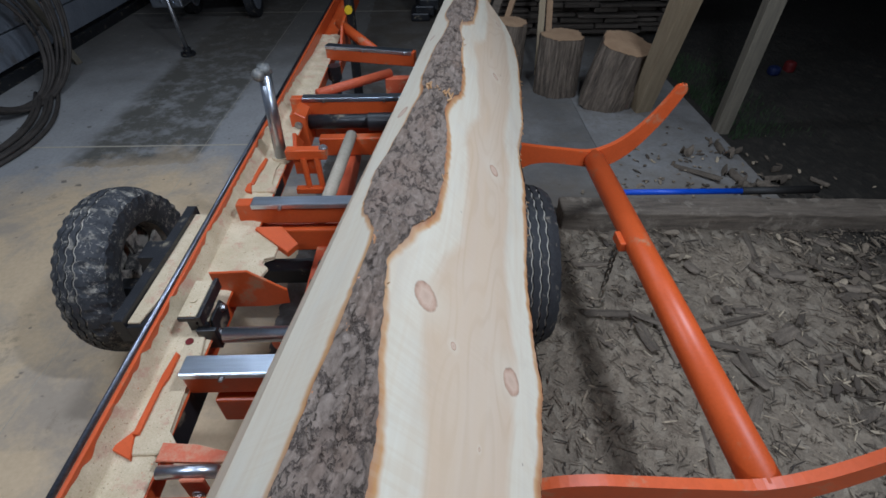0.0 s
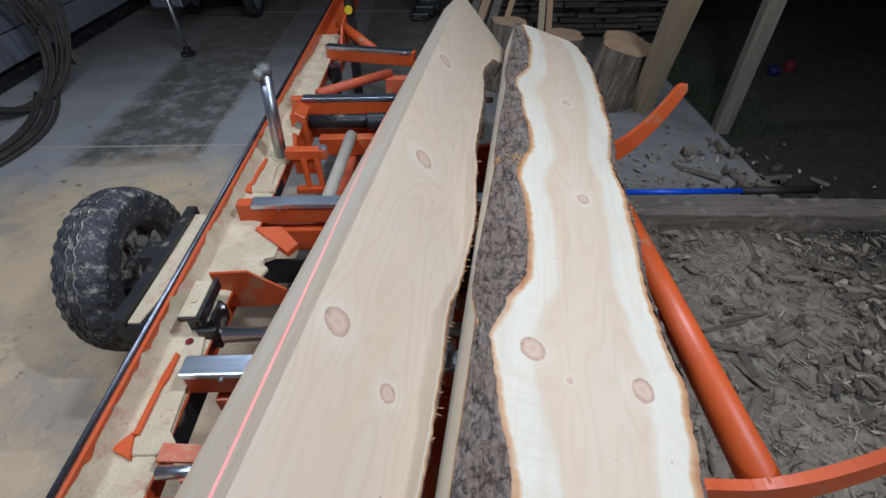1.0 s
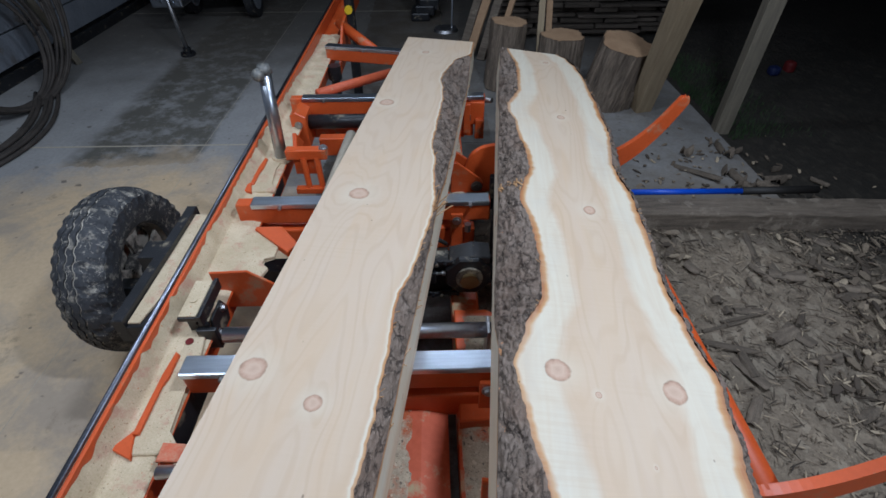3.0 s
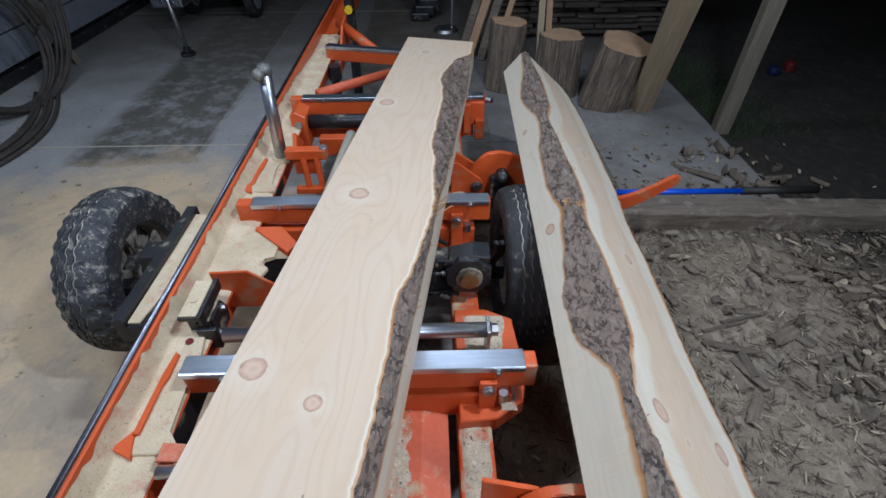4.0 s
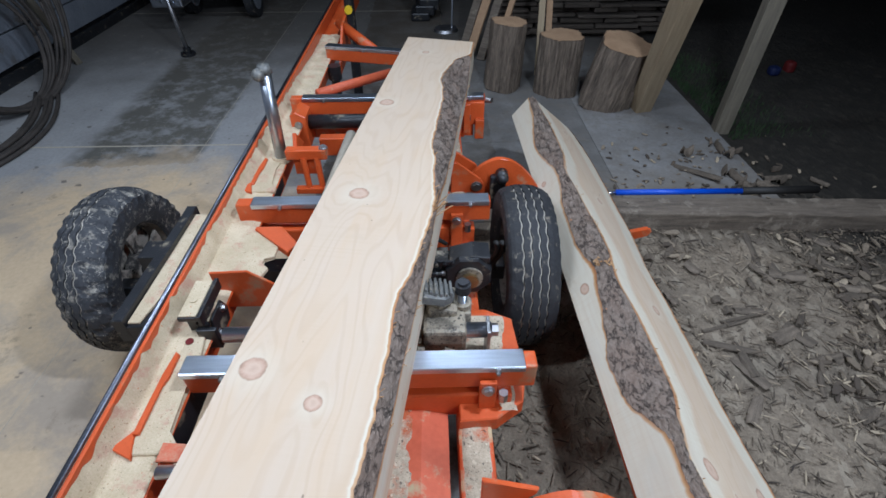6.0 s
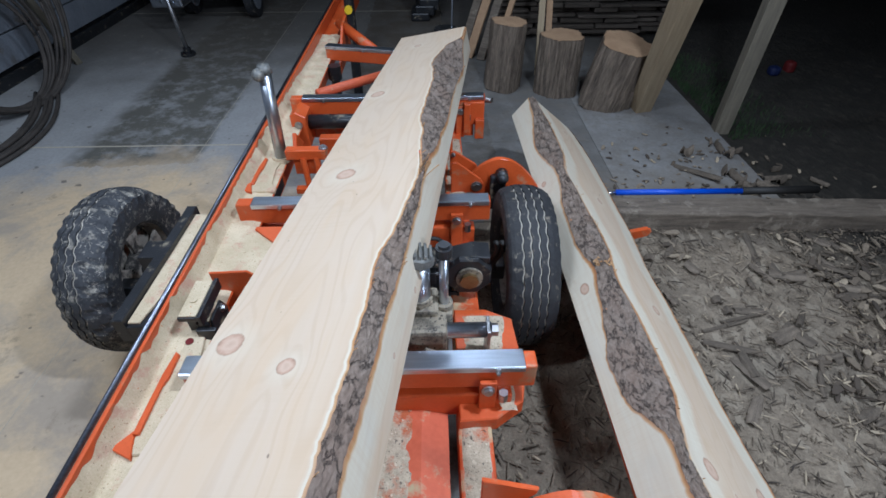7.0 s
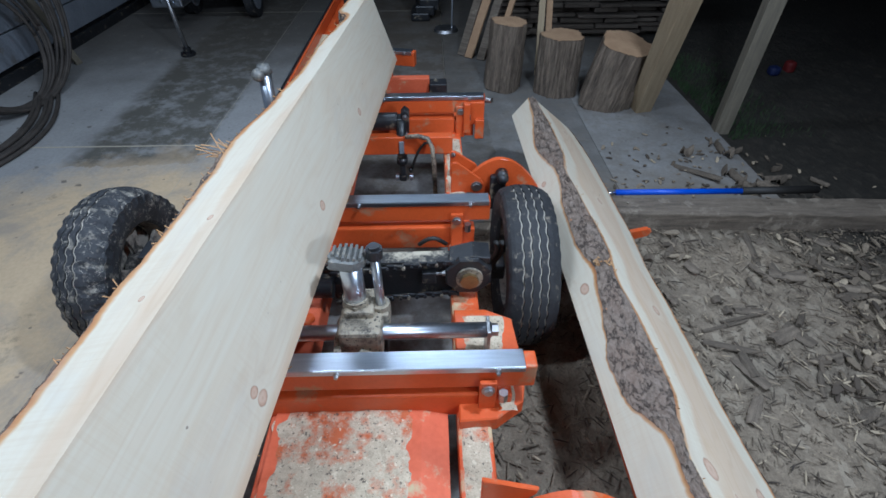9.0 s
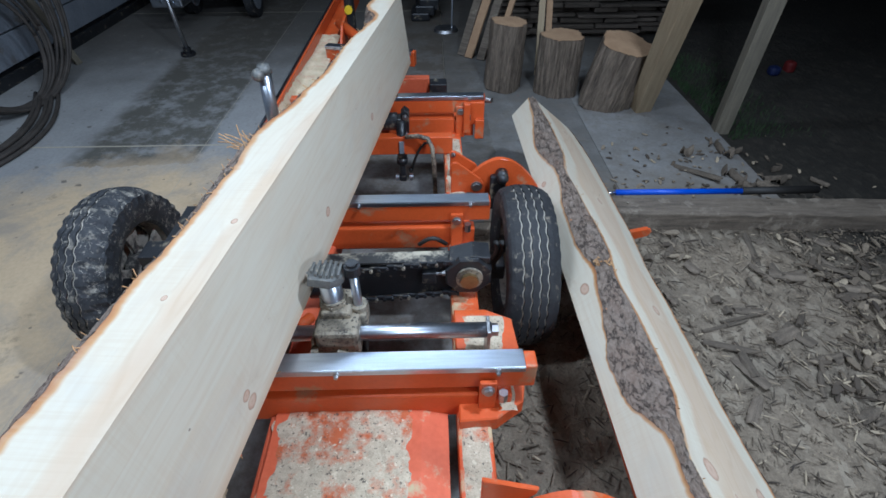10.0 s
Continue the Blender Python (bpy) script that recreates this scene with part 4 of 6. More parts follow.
    part("hub_housing", bm, BLACK, turner)
    bm = bmesh.new()
    rod(bm, (0.118, 1.212, TOP - 0.10), (0.118, 1.224, TOP - 0.10), 0.048, 28)
    part("hub_ring", bm, GREASY, turner, "greasy steel hub ring")
    bm = bmesh.new()
    rod(bm, (0.118, 1.196, TOP - 0.10), (0.118, 1.212, TOP - 0.10), 0.034, 8, 0.031)
    part("hub_nut", bm, surface("brass_nut", (0.22, 0.15, 0.07), (0.36, 0.26, 0.13), 20, 90, (0.35, 0.5), 0.1, 0.8), turner, "brassy hub nut")
    for x0, z0, x1, z1, count in ((-0.375, TOP - 0.088, 0.060, TOP - 0.040, 15), (-0.375, TOP - 0.235, 0.080, TOP - 0.192, 15)):
        for k in range(count):
            t = (k + 0.5) / count
            x, z = x0 + (x1 - x0) * t, z0 + (z1 - z0) * t
            bm = bmesh.new()
            box(bm, x - 0.017, x + 0.017, 1.232 + 0.006 * (k % 2), 1.242 + 0.006 * (k % 2), z - 0.010, z + 0.010, 0.004)
            part("chain_link", bm, BLACK, turner)
            bm = bmesh.new()
            rod(bm, (x + 0.0145, 1.226, z + 0.001), (x + 0.0145, 1.25, z + 0.001), 0.006, 8)
            part("link_pin", bm, BLACK if k % 4 else GREASY, turner)
    bm = bmesh.new()
    rod(bm, (-0.03, 1.240, TOP - 0.098), (0.03, 1.240, TOP - 0.094), 0.006, 8)
    rod(bm, (0.022, 1.240, TOP - 0.0945), (0.036, 1.240, TOP - 0.094), 0.011, 6)
    part("tension_bolt", bm, BOLT, turner, "zinc tensioning bolt")
    bm = bmesh.new()
    box(bm, -0.05, 0.0, 1.228, 1.26, TOP - 0.135, TOP - 0.085, 0.004)
    part("tension_block", bm, BLACK, turner)
    bm = bmesh.new()
    sweep(bm, [(-0.06 + 0.10 * t, 1.36 - 0.02 * math.sin(math.pi * t), TOP - 0.06 + 0.045 * math.sin(math.pi * t)) for t in [i / 16 for i in range(17)]], 0.008)
    part("hose", bm, HOSE, turner, "", True)
    # black hydraulic ram with a silver eye, hung behind the second rail, and its hoses
    ram = new("hydraulic_ram")
    ram.parent = mill
    bm = bmesh.new()
    rod(bm, (-0.168, 2.335, TOP - 0.04), (-0.172, 2.29, TOP - 0.25), 0.026, 20)
    rod(bm, (-0.172, 2.292, TOP - 0.235), (-0.173, 2.287, TOP - 0.265), 0.030, 20)
    part("barrel", bm, BLACK, ram, "black ram barrel", True)
    bm = bmesh.new()
    plate(bm, [(-0.184, TOP - 0.20), (-0.158, TOP - 0.20), (-0.157, TOP - 0.13), (-0.182, TOP - 0.13)], 2.270, 2.288, "xz", 0.002)
    part("ram_label", bm, WHITE, ram, "pale sticker without readable print")
    bm = bmesh.new()
    rod(bm, (-0.173, 2.288, TOP - 0.26), (-0.174, 2.275, TOP - 0.325), 0.017, 16)
    box(bm, -0.192, -0.152, 2.255, 2.295, TOP - 0.365, TOP - 0.325, 0.010)
    part("ram_eye", bm, BLACK, ram)
    bm = bmesh.new()
    for x in (-0.212, -0.135):
        rod(bm, (x, 2.272, TOP - 0.345), (x + 0.018, 2.272, TOP - 0.345), 0.019, 14)
    part("eye_pin", bm, CHROME, ram, "silver eye pin")
    bm = bmesh.new()
    rod(bm, (-0.34, 2.36, TOP - 0.055), (-0.19, 2.36, TOP - 0.055), 0.046, 24)
    plate(bm, [(-0.165, TOP - 0.13), (-0.130, TOP - 0.13), (-0.125, TOP + 0.0), (-0.150, TOP + 0.02), (-0.168, TOP + 0.0)], 2.33, 2.39, "xz", 0.004)
    box(bm, -0.20, -0.14, 2.325, 2.40, TOP - 0.10, TOP - 0.03, 0.006)
    part("ram_mount", bm, BLACK, ram)
    for z in (-0.02, -0.115):
        bolt(ram, (-0.147, 2.33, TOP + z), 0.010, (0, -1, 0))
    bm = bmesh.new()
    bend = [(-0.145, 2.27, TOP - 0.10), (-0.08, 2.25, TOP - 0.085), (-0.03, 2.23, TOP - 0.09), (-0.008, 2.21, TOP - 0.13), (0.0, 2.19, TOP - 0.22), (0.004, 2.17, TOP - 0.40)]
    sweep(bm, bend, 0.012)
    part("hose", bm, GREASY, ram, "dusty hydraulic hose", True)
    bm = bmesh.new()
    sweep(bm, [(-0.03 - 0.09 * t, 2.26 + 0.01 * t, TOP - 0.13 - 0.16 * t * t) for t in [i / 14 for i in range(15)]], 0.007)
    rod(bm, (-0.12, 2.27, TOP - 0.30), (-0.135, 2.275, TOP - 0.30), 0.012, 8)
    part("hose", bm, HOSE, ram, "", True)
    bm = bmesh.new()
    for dx in (0.0, 0.022):
        sweep(bm, [(0.232 + dx + 0.012 * math.sin(6 * t), 1.40 + 0.10 * t, TOP - 0.09 - 0.24 * t) for t in [i / 20 for i in range(21)]], 0.010)
    part("hose", bm, HOSE, ram, "", True)
    bm = bmesh.new()
    box(bm, -0.02, 0.09, 2.95, 3.05, TOP - 0.22, TOP - 0.10, 0.006)
    part("pump_block", bm, BLACK, mill)
    bm = bmesh.new()
    box(bm, -0.30, -0.02, 3.0, 3.06, TOP - 0.20, TOP - 0.08, 0.006)
    part("far_beam", bm, ORANGE_FADED, mill)
    # cable eye and end brackets at the outer ends
    bm = bmesh.new()
    rod(bm, (0.292, 2.555, TOP - 0.03), (0.325, 2.53, TOP - 0.022), 0.015, 14)
    part("end_pin", bm, BOLT, mill)
    bm = bmesh.new()
    box(bm, 0.17, 0.205, 2.49, 2.52, TOP - 0.20, TOP - 0.03, 0.004)
    box(bm, 0.235, 0.285, 2.49, 2.52, TOP - 0.235, TOP - 0.12, 0.004)
    box(bm, 0.17, 0.285, 2.52, 2.535, TOP - 0.16, TOP - 0.03, 0.003)
    part("end_bracket", bm, ORANGE, mill)
    # bearing bracket for the loader
    bm = bmesh.new()
    plate(bm, [(0.078, TOP - 0.215), (0.205, TOP - 0.215), (0.228, TOP - 0.195), (0.232, TOP - 0.165), (0.218, TOP - 0.140), (0.106, TOP - 0.050), (0.088, TOP - 0.050), (0.078, TOP - 0.064)], 1.92, 1.935, "xz", 0.003)
    part("loader_bearing", bm, ORANGE, mill)
    bm = bmesh.new()
    plate(bm, [(0.078, TOP - 0.215), (0.205, TOP - 0.215), (0.212, TOP - 0.150), (0.202, TOP - 0.138), (0.102, TOP - 0.068), (0.086, TOP - 0.068), (0.078, TOP - 0.080)], 2.055, 2.07, "xz", 0.003)
    part("loader_bearing", bm, ORANGE, mill)
    bolt(mill, (0.200, 1.92, 0.522), 0.018, (0, -1, 0))
    bolt(mill, (0.094, 2.055, TOP - 0.085), 0.008, (0, -1, 0))
    bm = bmesh.new()
    rod(bm, (0.325, 1.935, 0.55), (0.325, 1.99, 0.55), 0.030, 20)
    bmesh.ops.create_uvsphere(bm, u_segments=16, v_segments=8, radius=0.026, matrix=Matrix.Translation((0.325, 1.935, 0.55)))
    box(bm, 0.27, 0.345, 1.95, 1.985, 0.36, 0.55, 0.006)
    part("ram_pin", bm, BLACK, mill, "", True)
    bm = bmesh.new()
    plate(bm, [(0.097, TOP - 0.024), (0.195, TOP - 0.068), (0.236, TOP - 0.082), (0.233, TOP - 0.102), (0.17, TOP - 0.19), (0.10, TOP - 0.19)], 0.478, 0.49, "xz", 0.003)
    part("loader_bearing", bm, ORANGE, mill)


def sawdust_layers():
    """Loose sawdust on the rail beam and the tray, with ragged edges."""
    root = thing("sawdust", "pale loose sawdust lying on the saw frame", "sawdust", kind="stuff")
    def strip(name, x0, x1, y0, y1, z, nx, ny, rag, mat, seed, bank=0.0):
        verts, faces = [], []
        for j in range(ny):
            y = y0 + (y1 - y0) * j / (ny - 1)
            a = x0 + rag * (0.5 + rough(0, y, seed, 9) + 0.5 * rough(0, y, seed, 31))
            b = x1 - rag * (0.3 + rough(3, y, seed, 7) + 0.5 * rough(5, y, seed, 27))
            for i in range(nx):
                u = i / (nx - 1)
                x = a + (b - a) * u
                edge = min(1, 6 * min(u if not bank else 1, 1 - u))
                pile = bank * min(1.0, max(0.0, (3.5 - y) / 0.9)) * max(0.0, 1 - 5 * u) * (1 + 0.35 * rough(0, y, seed, 6) + 0.35 * rough(0, y, seed + 2, 24))
                verts.append((x, y, z - 0.003 + pile + edge * (0.007 + 0.006 * rough(x, y, seed, 22) + 0.003 * rough(x, y, seed, 70))))
        for j in range(ny - 1):
            for i in range(nx - 1):
                k = j * nx + i
                faces.append((k, k + 1, k + nx + 1, k + nx))
        mesh_of(name, verts, faces, mat, root)
    strip("rail_dust", -0.8405, -0.702, -0.5, 3.9, SHELF, 24, 560, 0.0, SAWDUST, 1, 0.054)
    strip("tray_dust", -0.482, -0.056, -0.4, 0.765, TOP - 0.199, 40, 120, 0.018, CHIP_DUST, 5)
    strip("beam_dust", 0.060, 0.150, -0.4, 0.74, TOP - 0.214, 8, 120, 0.004, CHIP_DUST, 9)
    strip("beam_dust", 0.060, 0.150, 1.75, 2.45, TOP - 0.214, 8, 80, 0.008, CHIP_DUST, 11)
    strip("gusset_dust", 0.07, 0.232, 0.83, 1.10, TOP - 0.172, 14, 40, 0.02, CHIP_DUST, 13)
    strip("gusset_dust", 0.165, 0.235, 0.74, 0.83, TOP - 0.172, 10, 20, 0.01, CHIP_DUST, 15)


# ---- loader, clamp ----
PIVOT = Vector((0.207, 0.0, 0.484))


def loader():
    root = thing("log_loader", "orange steel log loader with two curved arms on a tube", "loader")
    root.matrix_basis = pose(*PIVOT)

    def arm(y):
        top = [(-0.066, 0.075), (-0.05, 0.145), (-0.014, 0.192), (0.06, 0.218), (0.147, 0.222), (0.22, 0.212), (0.30, 0.200), (0.40, 0.187), (0.52, 0.175), (0.60, 0.195), (0.68, 0.245), (0.76, 0.33), (0.82, 0.425), (0.855, 0.49)]
        low = [(0.895, 0.47), (0.87, 0.41), (0.82, 0.31), (0.745, 0.20), (0.66, 0.12), (0.57, 0.09), (0.45, 0.105), (0.32, 0.12), (0.20, 0.09), (0.10, -0.02), (0.0, -0.045), (-0.05, -0.02), (-0.065, 0.03)]
        teeth = [(0.865, 0.482), (0.87, 0.496), (0.88, 0.480), (0.886, 0.492)]
        def eased(pts, cuts=4):
            out = []
            for i in range(len(pts) - 1):
                p0, p1, p2, p3 = (Vector(pts[max(0, min(len(pts) - 1, i + d))]) for d in (-1, 0, 1, 2))
                for k in range(cuts):
                    t = k / cuts
                    out.append(tuple(0.5 * (2 * p1 + (p2 - p0) * t + (2 * p0 - 5 * p1 + 4 * p2 - p3) * t * t + (3 * p1 - p0 - 3 * p2 + p3) * t ** 3)))
            return out + [pts[-1]]
        top, low = eased(top), eased(low)
        bm = bmesh.new()
        plate(bm, top + teeth + low, y - 0.013, y + 0.013, "xz", 0.004)
        return part("arm", bm, ORANGE, root, "curved orange plate arm with a toothed tip")
    arm(2.0)
    arm(0.462)
    bm = bmesh.new()
    rod(bm, (0.565, 0.462, 0.132), (0.555, 2.0, 0.132), 0.049, 32)
    part("tube", bm, ORANGE, root, "orange round tube with rubbed paint", True)
    bm = bmesh.new()
    box(bm, 0.49, 0.525, 1.36, 1.44, 0.10, 0.14, 0.004)
    part("lug", bm, ORANGE, root)
    bm = bmesh.new()
    for k in range(9):
        p = Vector((0.495, 1.40, 0.09 - 0.033 * k))
        m = Matrix.Translation(p) @ pose(0, 0, 0, 90, 0, 90 * (k % 2) + 20)
        seg = 12
        pts = [m @ Vector((0.010 * math.cos(2 * math.pi * i / seg), 0.019 * math.sin(2 * math.pi * i / seg), 0)) for i in range(seg + 1)]
        sweep(bm, pts, 0.0045, 6)
    part("chain", bm, GREASY, root, "short hanging steel chain", True)
    bm = bmesh.new()
    sweep(bm, [(0.495 + 0.02 * math.sin(a), 1.40, -0.215 - 0.02 * (1 - math.cos(a))) for a in [i * 0.35 for i in range(14)]], 0.006, 8)
    part("hook", bm, GREASY, root, "", True)
    return root


def clamp():
    """Sliding clamp on the polished cross shaft: cast block, two rams with heads."""
    root = thing("log_clamp", "dusty cast log clamp with two polished rams on a shaft", "clamp")
    bm = bmesh.new()
    box(bm, -0.060, 0.070, 0.865, 0.985, 0.595, 0.705, 0.014)
    plate(bm, [(-0.085, 0.60), (-0.06, 0.60), (-0.06, 0.69), (-0.075, 0.66)], 0.88, 0.96, "xz", 0.004)
    box(bm, 0.040, 0.088, 0.94, 1.01, 0.64, 0.70, 0.008)
    box(bm, -0.045, 0.045, 0.925, 1.03, 0.655, 0.73, 0.010)
    part("block", bm, GREASY, root, "dusty cast steel block")
    bm = bmesh.new()
    rod(bm, (-0.01, 0.975, 0.70), (-0.01, 0.975, 0.742), 0.044, 6)
    rod(bm, (-0.01, 0.975, 0.742), (-0.01, 0.975, 0.752), 0.040, 20)
    part("gland", bm, GREASY, root)
    bm = bmesh.new()
    rod(bm, (0.062, 0.975, 0.69), (0.062, 0.975, 0.72), 0.028, 20)
    part("gland", bm, GREASY, root)
    bm = bmesh.new()
    rod(bm, (-0.055, 0.865, 0.61), (-0.075, 0.865, 0.61), 0.03, 20)
    part("pivot", bm, GREASY, root)
    bm = bmesh.new()
    rod(bm, (0.00, 0.86, 0.63), (0.085, 0.855, 0.585), 0.013, 10)
    part("lever", bm, GREASY, root)
    bm = bmesh.new()
    box(bm, -0.03, 0.075, 0.93, 1.02, 0.52, 0.66, 0.006)
    part("ram_housing", bm, BLACK, root)
    head = thing("rams", "", "")
    head.parent = root
    bm = bmesh.new()
    rod(bm, (-0.01, 0.975, -0.30), (-0.01, 0.975, -0.01), 0.032, 24)
    part("large_ram", bm, CHROME, head, "polished ram", True)
    bm = bmesh.new()
    rod(bm, (0.062, 0.975, -0.30), (0.062, 0.975, -0.01), 0.014, 20)
    part("small_ram", bm, CHROME, head, "polished thin ram", True)
    tilt = pose(-0.012, 0.975, 0.0, -14, 8, 0)
    bm = bmesh.new()
    plate(bm, [(0.052 * math.cos(0.35 * k - 0.6), 0.050 * math.sin(0.35 * k - 0.6)) for k in range(13)] + [(-0.045, -0.045), (0.02, -0.05)], -0.034, 0.0, "xy", 0.006)
    for v in bm.verts:
        v.co = tilt @ v.co
    part("toothed_head", bm, GALV, head, "rounded grey clamp head")
    for k in range(6):
        x = -0.042 + 0.015 * k
        h = 0.046 * math.sqrt(max(0.1, 1 - (x / 0.052) ** 2))
        bm = bmesh.new()
        box(bm, x, x + 0.008, -h, h, 0.0, 0.010, 0.001, tilt)
        part("head_rib", bm, GALV, head)
    bm = bmesh.new()
    rod(bm, (0.062, 0.975, -0.012), (0.062, 0.975, 0.018), 0.024, 20)
    rod(bm, (0.062, 0.975, 0.018), (0.062, 0.975, 0.028), 0.016, 16)
    part("small_head", bm, BLACK, head)
    return root, head


# ---- the sawn timbers ----
def curve_of(points):
    xs, ys = [p[0] for p in points], [p[1] for p in points]

    def f(t):
        i = max(1, min(len(xs) - 1, int(np.searchsorted(xs, t))))
        u = min(1.0, max(0.0, (t - xs[i - 1]) / (xs[i] - xs[i - 1])))
        u = u * u * (3 - 2 * u)
        return ys[i - 1] + (ys[i] - ys[i - 1]) * u
    return f


def ragged(y, seed, amount):
    return amount * (rough(0.3, y, seed, 13) + 0.6 * rough(0.7, y, seed, 41) + 0.5 * rough(0.9, y, seed, 95))


def lengthwise(name, y0, y1, ny, section, material, parent, label, far_slope=0.0):
    """Skins a board: section(y) gives rows of (x, z, sap) round the part's outline strips."""
    rows = [section(y0 + (y1 - y0) * j / (ny - 1)) for j in range(ny)]
    n = len(rows[0])
    verts, sap, faces = [], [], []
    for j, row in enumerate(rows):
        y = y0 + (y1 - y0) * j / (ny - 1)
        for x, z, s in row:
            verts.append((x, y + far_slope * x * (j / (ny - 1)), z))
            sap.append(s)
    for j in range(ny - 1):
        for i in range(n - 1):
            k = j * n + i
            faces.append((k, k + 1, k + n + 1, k + n))
    return verts, faces, sap, n, ny


def wood_mesh(name, data, material, parent, label, close=True):
    verts, faces, sap, n, ny = data
    if close:
        faces = faces + [tuple(range(n))[::-1], tuple((ny - 1) * n + i for i in range(n))]
        faces += [(j * n + n - 1, j * n, (j + 1) * n, (j + 1) * n + n - 1) for j in range(ny - 1)]
    me = bpy.data.meshes.new(name)
    me.from_pydata(verts, [], faces)
    me.materials.append(material)
    at = me.attributes.new("sap", "FLOAT", "POINT")
    at.data.foreach_set("value", sap)
    bm = bmesh.new()
    bm.from_mesh(me)
    bmesh.ops.recalc_face_normals(bm, faces=bm.faces)
    bm.to_mesh(me)
    bm.free()
    ob = new(name, me)
    ob.parent = parent
    if label:
        tagged(ob, label)
    return ob


def bark_strip(name, y0, y1, ny, nu, a_of, b_of, bulge, parent, seed, label, way=1, deep=1.0):
    """Bark between two edges of a board (each a function giving x, z), plated and furrowed."""
    verts, faces = [], []
    for j in range(ny):
        y = y0 + (y1 - y0) * j / (ny - 1)
        a, b = Vector((a_of(y)[0], 0, a_of(y)[1])), Vector((b_of(y)[0], 0, b_of(y)[1]))
        out = bulge(y)
        side = Vector((a.z - b.z, 0, b.x - a.x)) * way
        side = side.normalized() if side.length > 1e-6 else Vector((1, 0, 0))
        for i in range(nu):
            u = i / (nu - 1)
            p = a.lerp(b, u)
            w = (b - a).length * u
            cell = noise.voronoi(Vector((w * 62, y * 36, seed + 3 * p.z)))[0]
            rim = min(1.0, (cell[1] - cell[0]) * 4)
            d = out * 4 * u * (1 - u) + deep * min(1, 8 * u, 8 * (1 - u)) * (0.006 * rim - 0.003 + 0.009 * rough(w, 0.6 * y, seed, 30) + 0.004 * rough(w, 0.7 * y, seed + 5, 85) + 0.001 * rough(w, y, seed + 9, 190))
            q = p + side * d
            verts.append((q.x, y, q.z))
    for j in range(ny - 1):
        for i in range(nu - 1):
            k = j * nu + i
            faces.append((k, k + 1, k + nu + 1, k + nu))
    return mesh_of(name, verts, faces, BARK, parent, label)


def slab():
    T = 0.166
    root = thing("live_edge_slab", "thick fresh pine slab with wavy bark edges and knots", "slab")
    xl = curve_of([(-2.2, 0.06), (-1.6, 0.12), (-1.15, 0.096), (-1.0, 0.062), (-0.86, 0.034), (-0.74, 0.062), (-0.62, 0.112), (-0.48, 0.113), (-0.30, 0.098), (-0.17, 0.066), (0.06, 0.108), (0.40, 0.066), (0.56, 0.030), (0.80, 0.086), (1.08, 0.085), (1.40, 0.036)])
    zl = curve_of([(-2.2, 0.10), (-1.3, 0.13), (-0.95, 0.150), (-0.82, 0.152), (-0.62, 0.064), (-0.50, 0.056), (-0.40, 0.082), (-0.28, 0.106), (-0.13, 0.132), (0.06, 0.098), (0.28, 0.104), (0.52, 0.140), (0.87, 0.080), (1.23, 0.14), (1.4, 0.15)])
    xr = curve_of([(-2.2, 0.46), (-1.10, 0.478), (-0.95, 0.492), (-0.83, 0.503), (-0.68, 0.474), (-0.52, 0.456), (-0.28, 0.462), (-0.07, 0.460), (0.13, 0.430), (0.43, 0.459), (0.73, 0.451), (1.02, 0.435), (1.20, 0.412), (1.31, 0.375), (1.39, 0.325)])
    xo = curve_of([(-2.2, 0.53), (-1.1, 0.525), (-0.87, 0.530), (-0.58, 0.508), (-0.12, 0.500), (0.19, 0.492), (0.55, 0.498), (0.87, 0.473), (1.20, 0.445), (1.39, 0.355)])
    L = lambda y: xl(y) + ragged(y, 2, 0.006)
    Z = lambda y: zl(y) + ragged(y, 4, 0.005)
    Rr = lambda y: xr(y) + ragged(y, 6, 0.006)
    n = 30

    def section(y):
        out = [(0, Z(y) * k / 6, 0.06 + 0.3 * (1 - k / 6)) for k in range(6)]
        out.append((0, Z(y), 0.0))
        out.append((0.004, Z(y) + 0.001, 0.0))
        out.append((L(y) * 0.5 + 0.010, (Z(y) + T) / 2 - 0.012, 0.0))
        out.append((L(y) + 0.001, T - 0.005, 0.0))
        a, b = L(y), Rr(y)
        for k in range(n + 1):
            u = 0.5 - 0.5 * math.cos(math.pi * k / n)
            x = a + (b - a) * u
            out.append((x, T, min(1.0, 4.4 * min(x - a, b - x))))
        out.append((b - 0.001, T - 0.006, 0.0))
        out.append((xo(y) - 0.03, T - 0.06, 0.0))
        out.append((xo(y) - 0.028, 0.06, 0.0))
        out.append((xo(y) - 0.03, 0.0, 0.0))
        return out
    data = lengthwise("wood", -2.2, 1.385, 420, section, None, root, "", -0.10)
    knots = [(0.249, 1.199, T, 0.017, 1.0), (0.268, 0.503, T, 0.019, 1.15), (0.296, -0.199, T, 0.0215, 1.2), (0.132, -0.855, T, 0.031, 1.05), (0.390, -0.879, T, 0.029, 1.1),
             (0.217, -0.910, T, 0.008, 1.1), (0.305, -1.06, T, 0.003, 1.5), (0.0, -0.175, 0.065, 0.022, 1.3), (0.0, 0.55, 0.05, 0.015, 1.3)]
    wood_mesh("wood", data, board_wood("pine_slab", knots), root, "fresh sawn pine")
    bark_strip("bark", -2.2, 1.37, 800, 34, lambda y: (-0.001, Z(y)), lambda y: (L(y), T + 0.0005), lambda y: 0.010, root, 1, "dark furrowed pine bark", 1, 1.35)
    bark_strip("bark", -2.2, 1.34, 800, 30, lambda y: (Rr(y), T + 0.0005), lambda y: (xo(y) + 0.022, 0.015), lambda y: 0.020, root, 8, "dark furrowed pine bark")
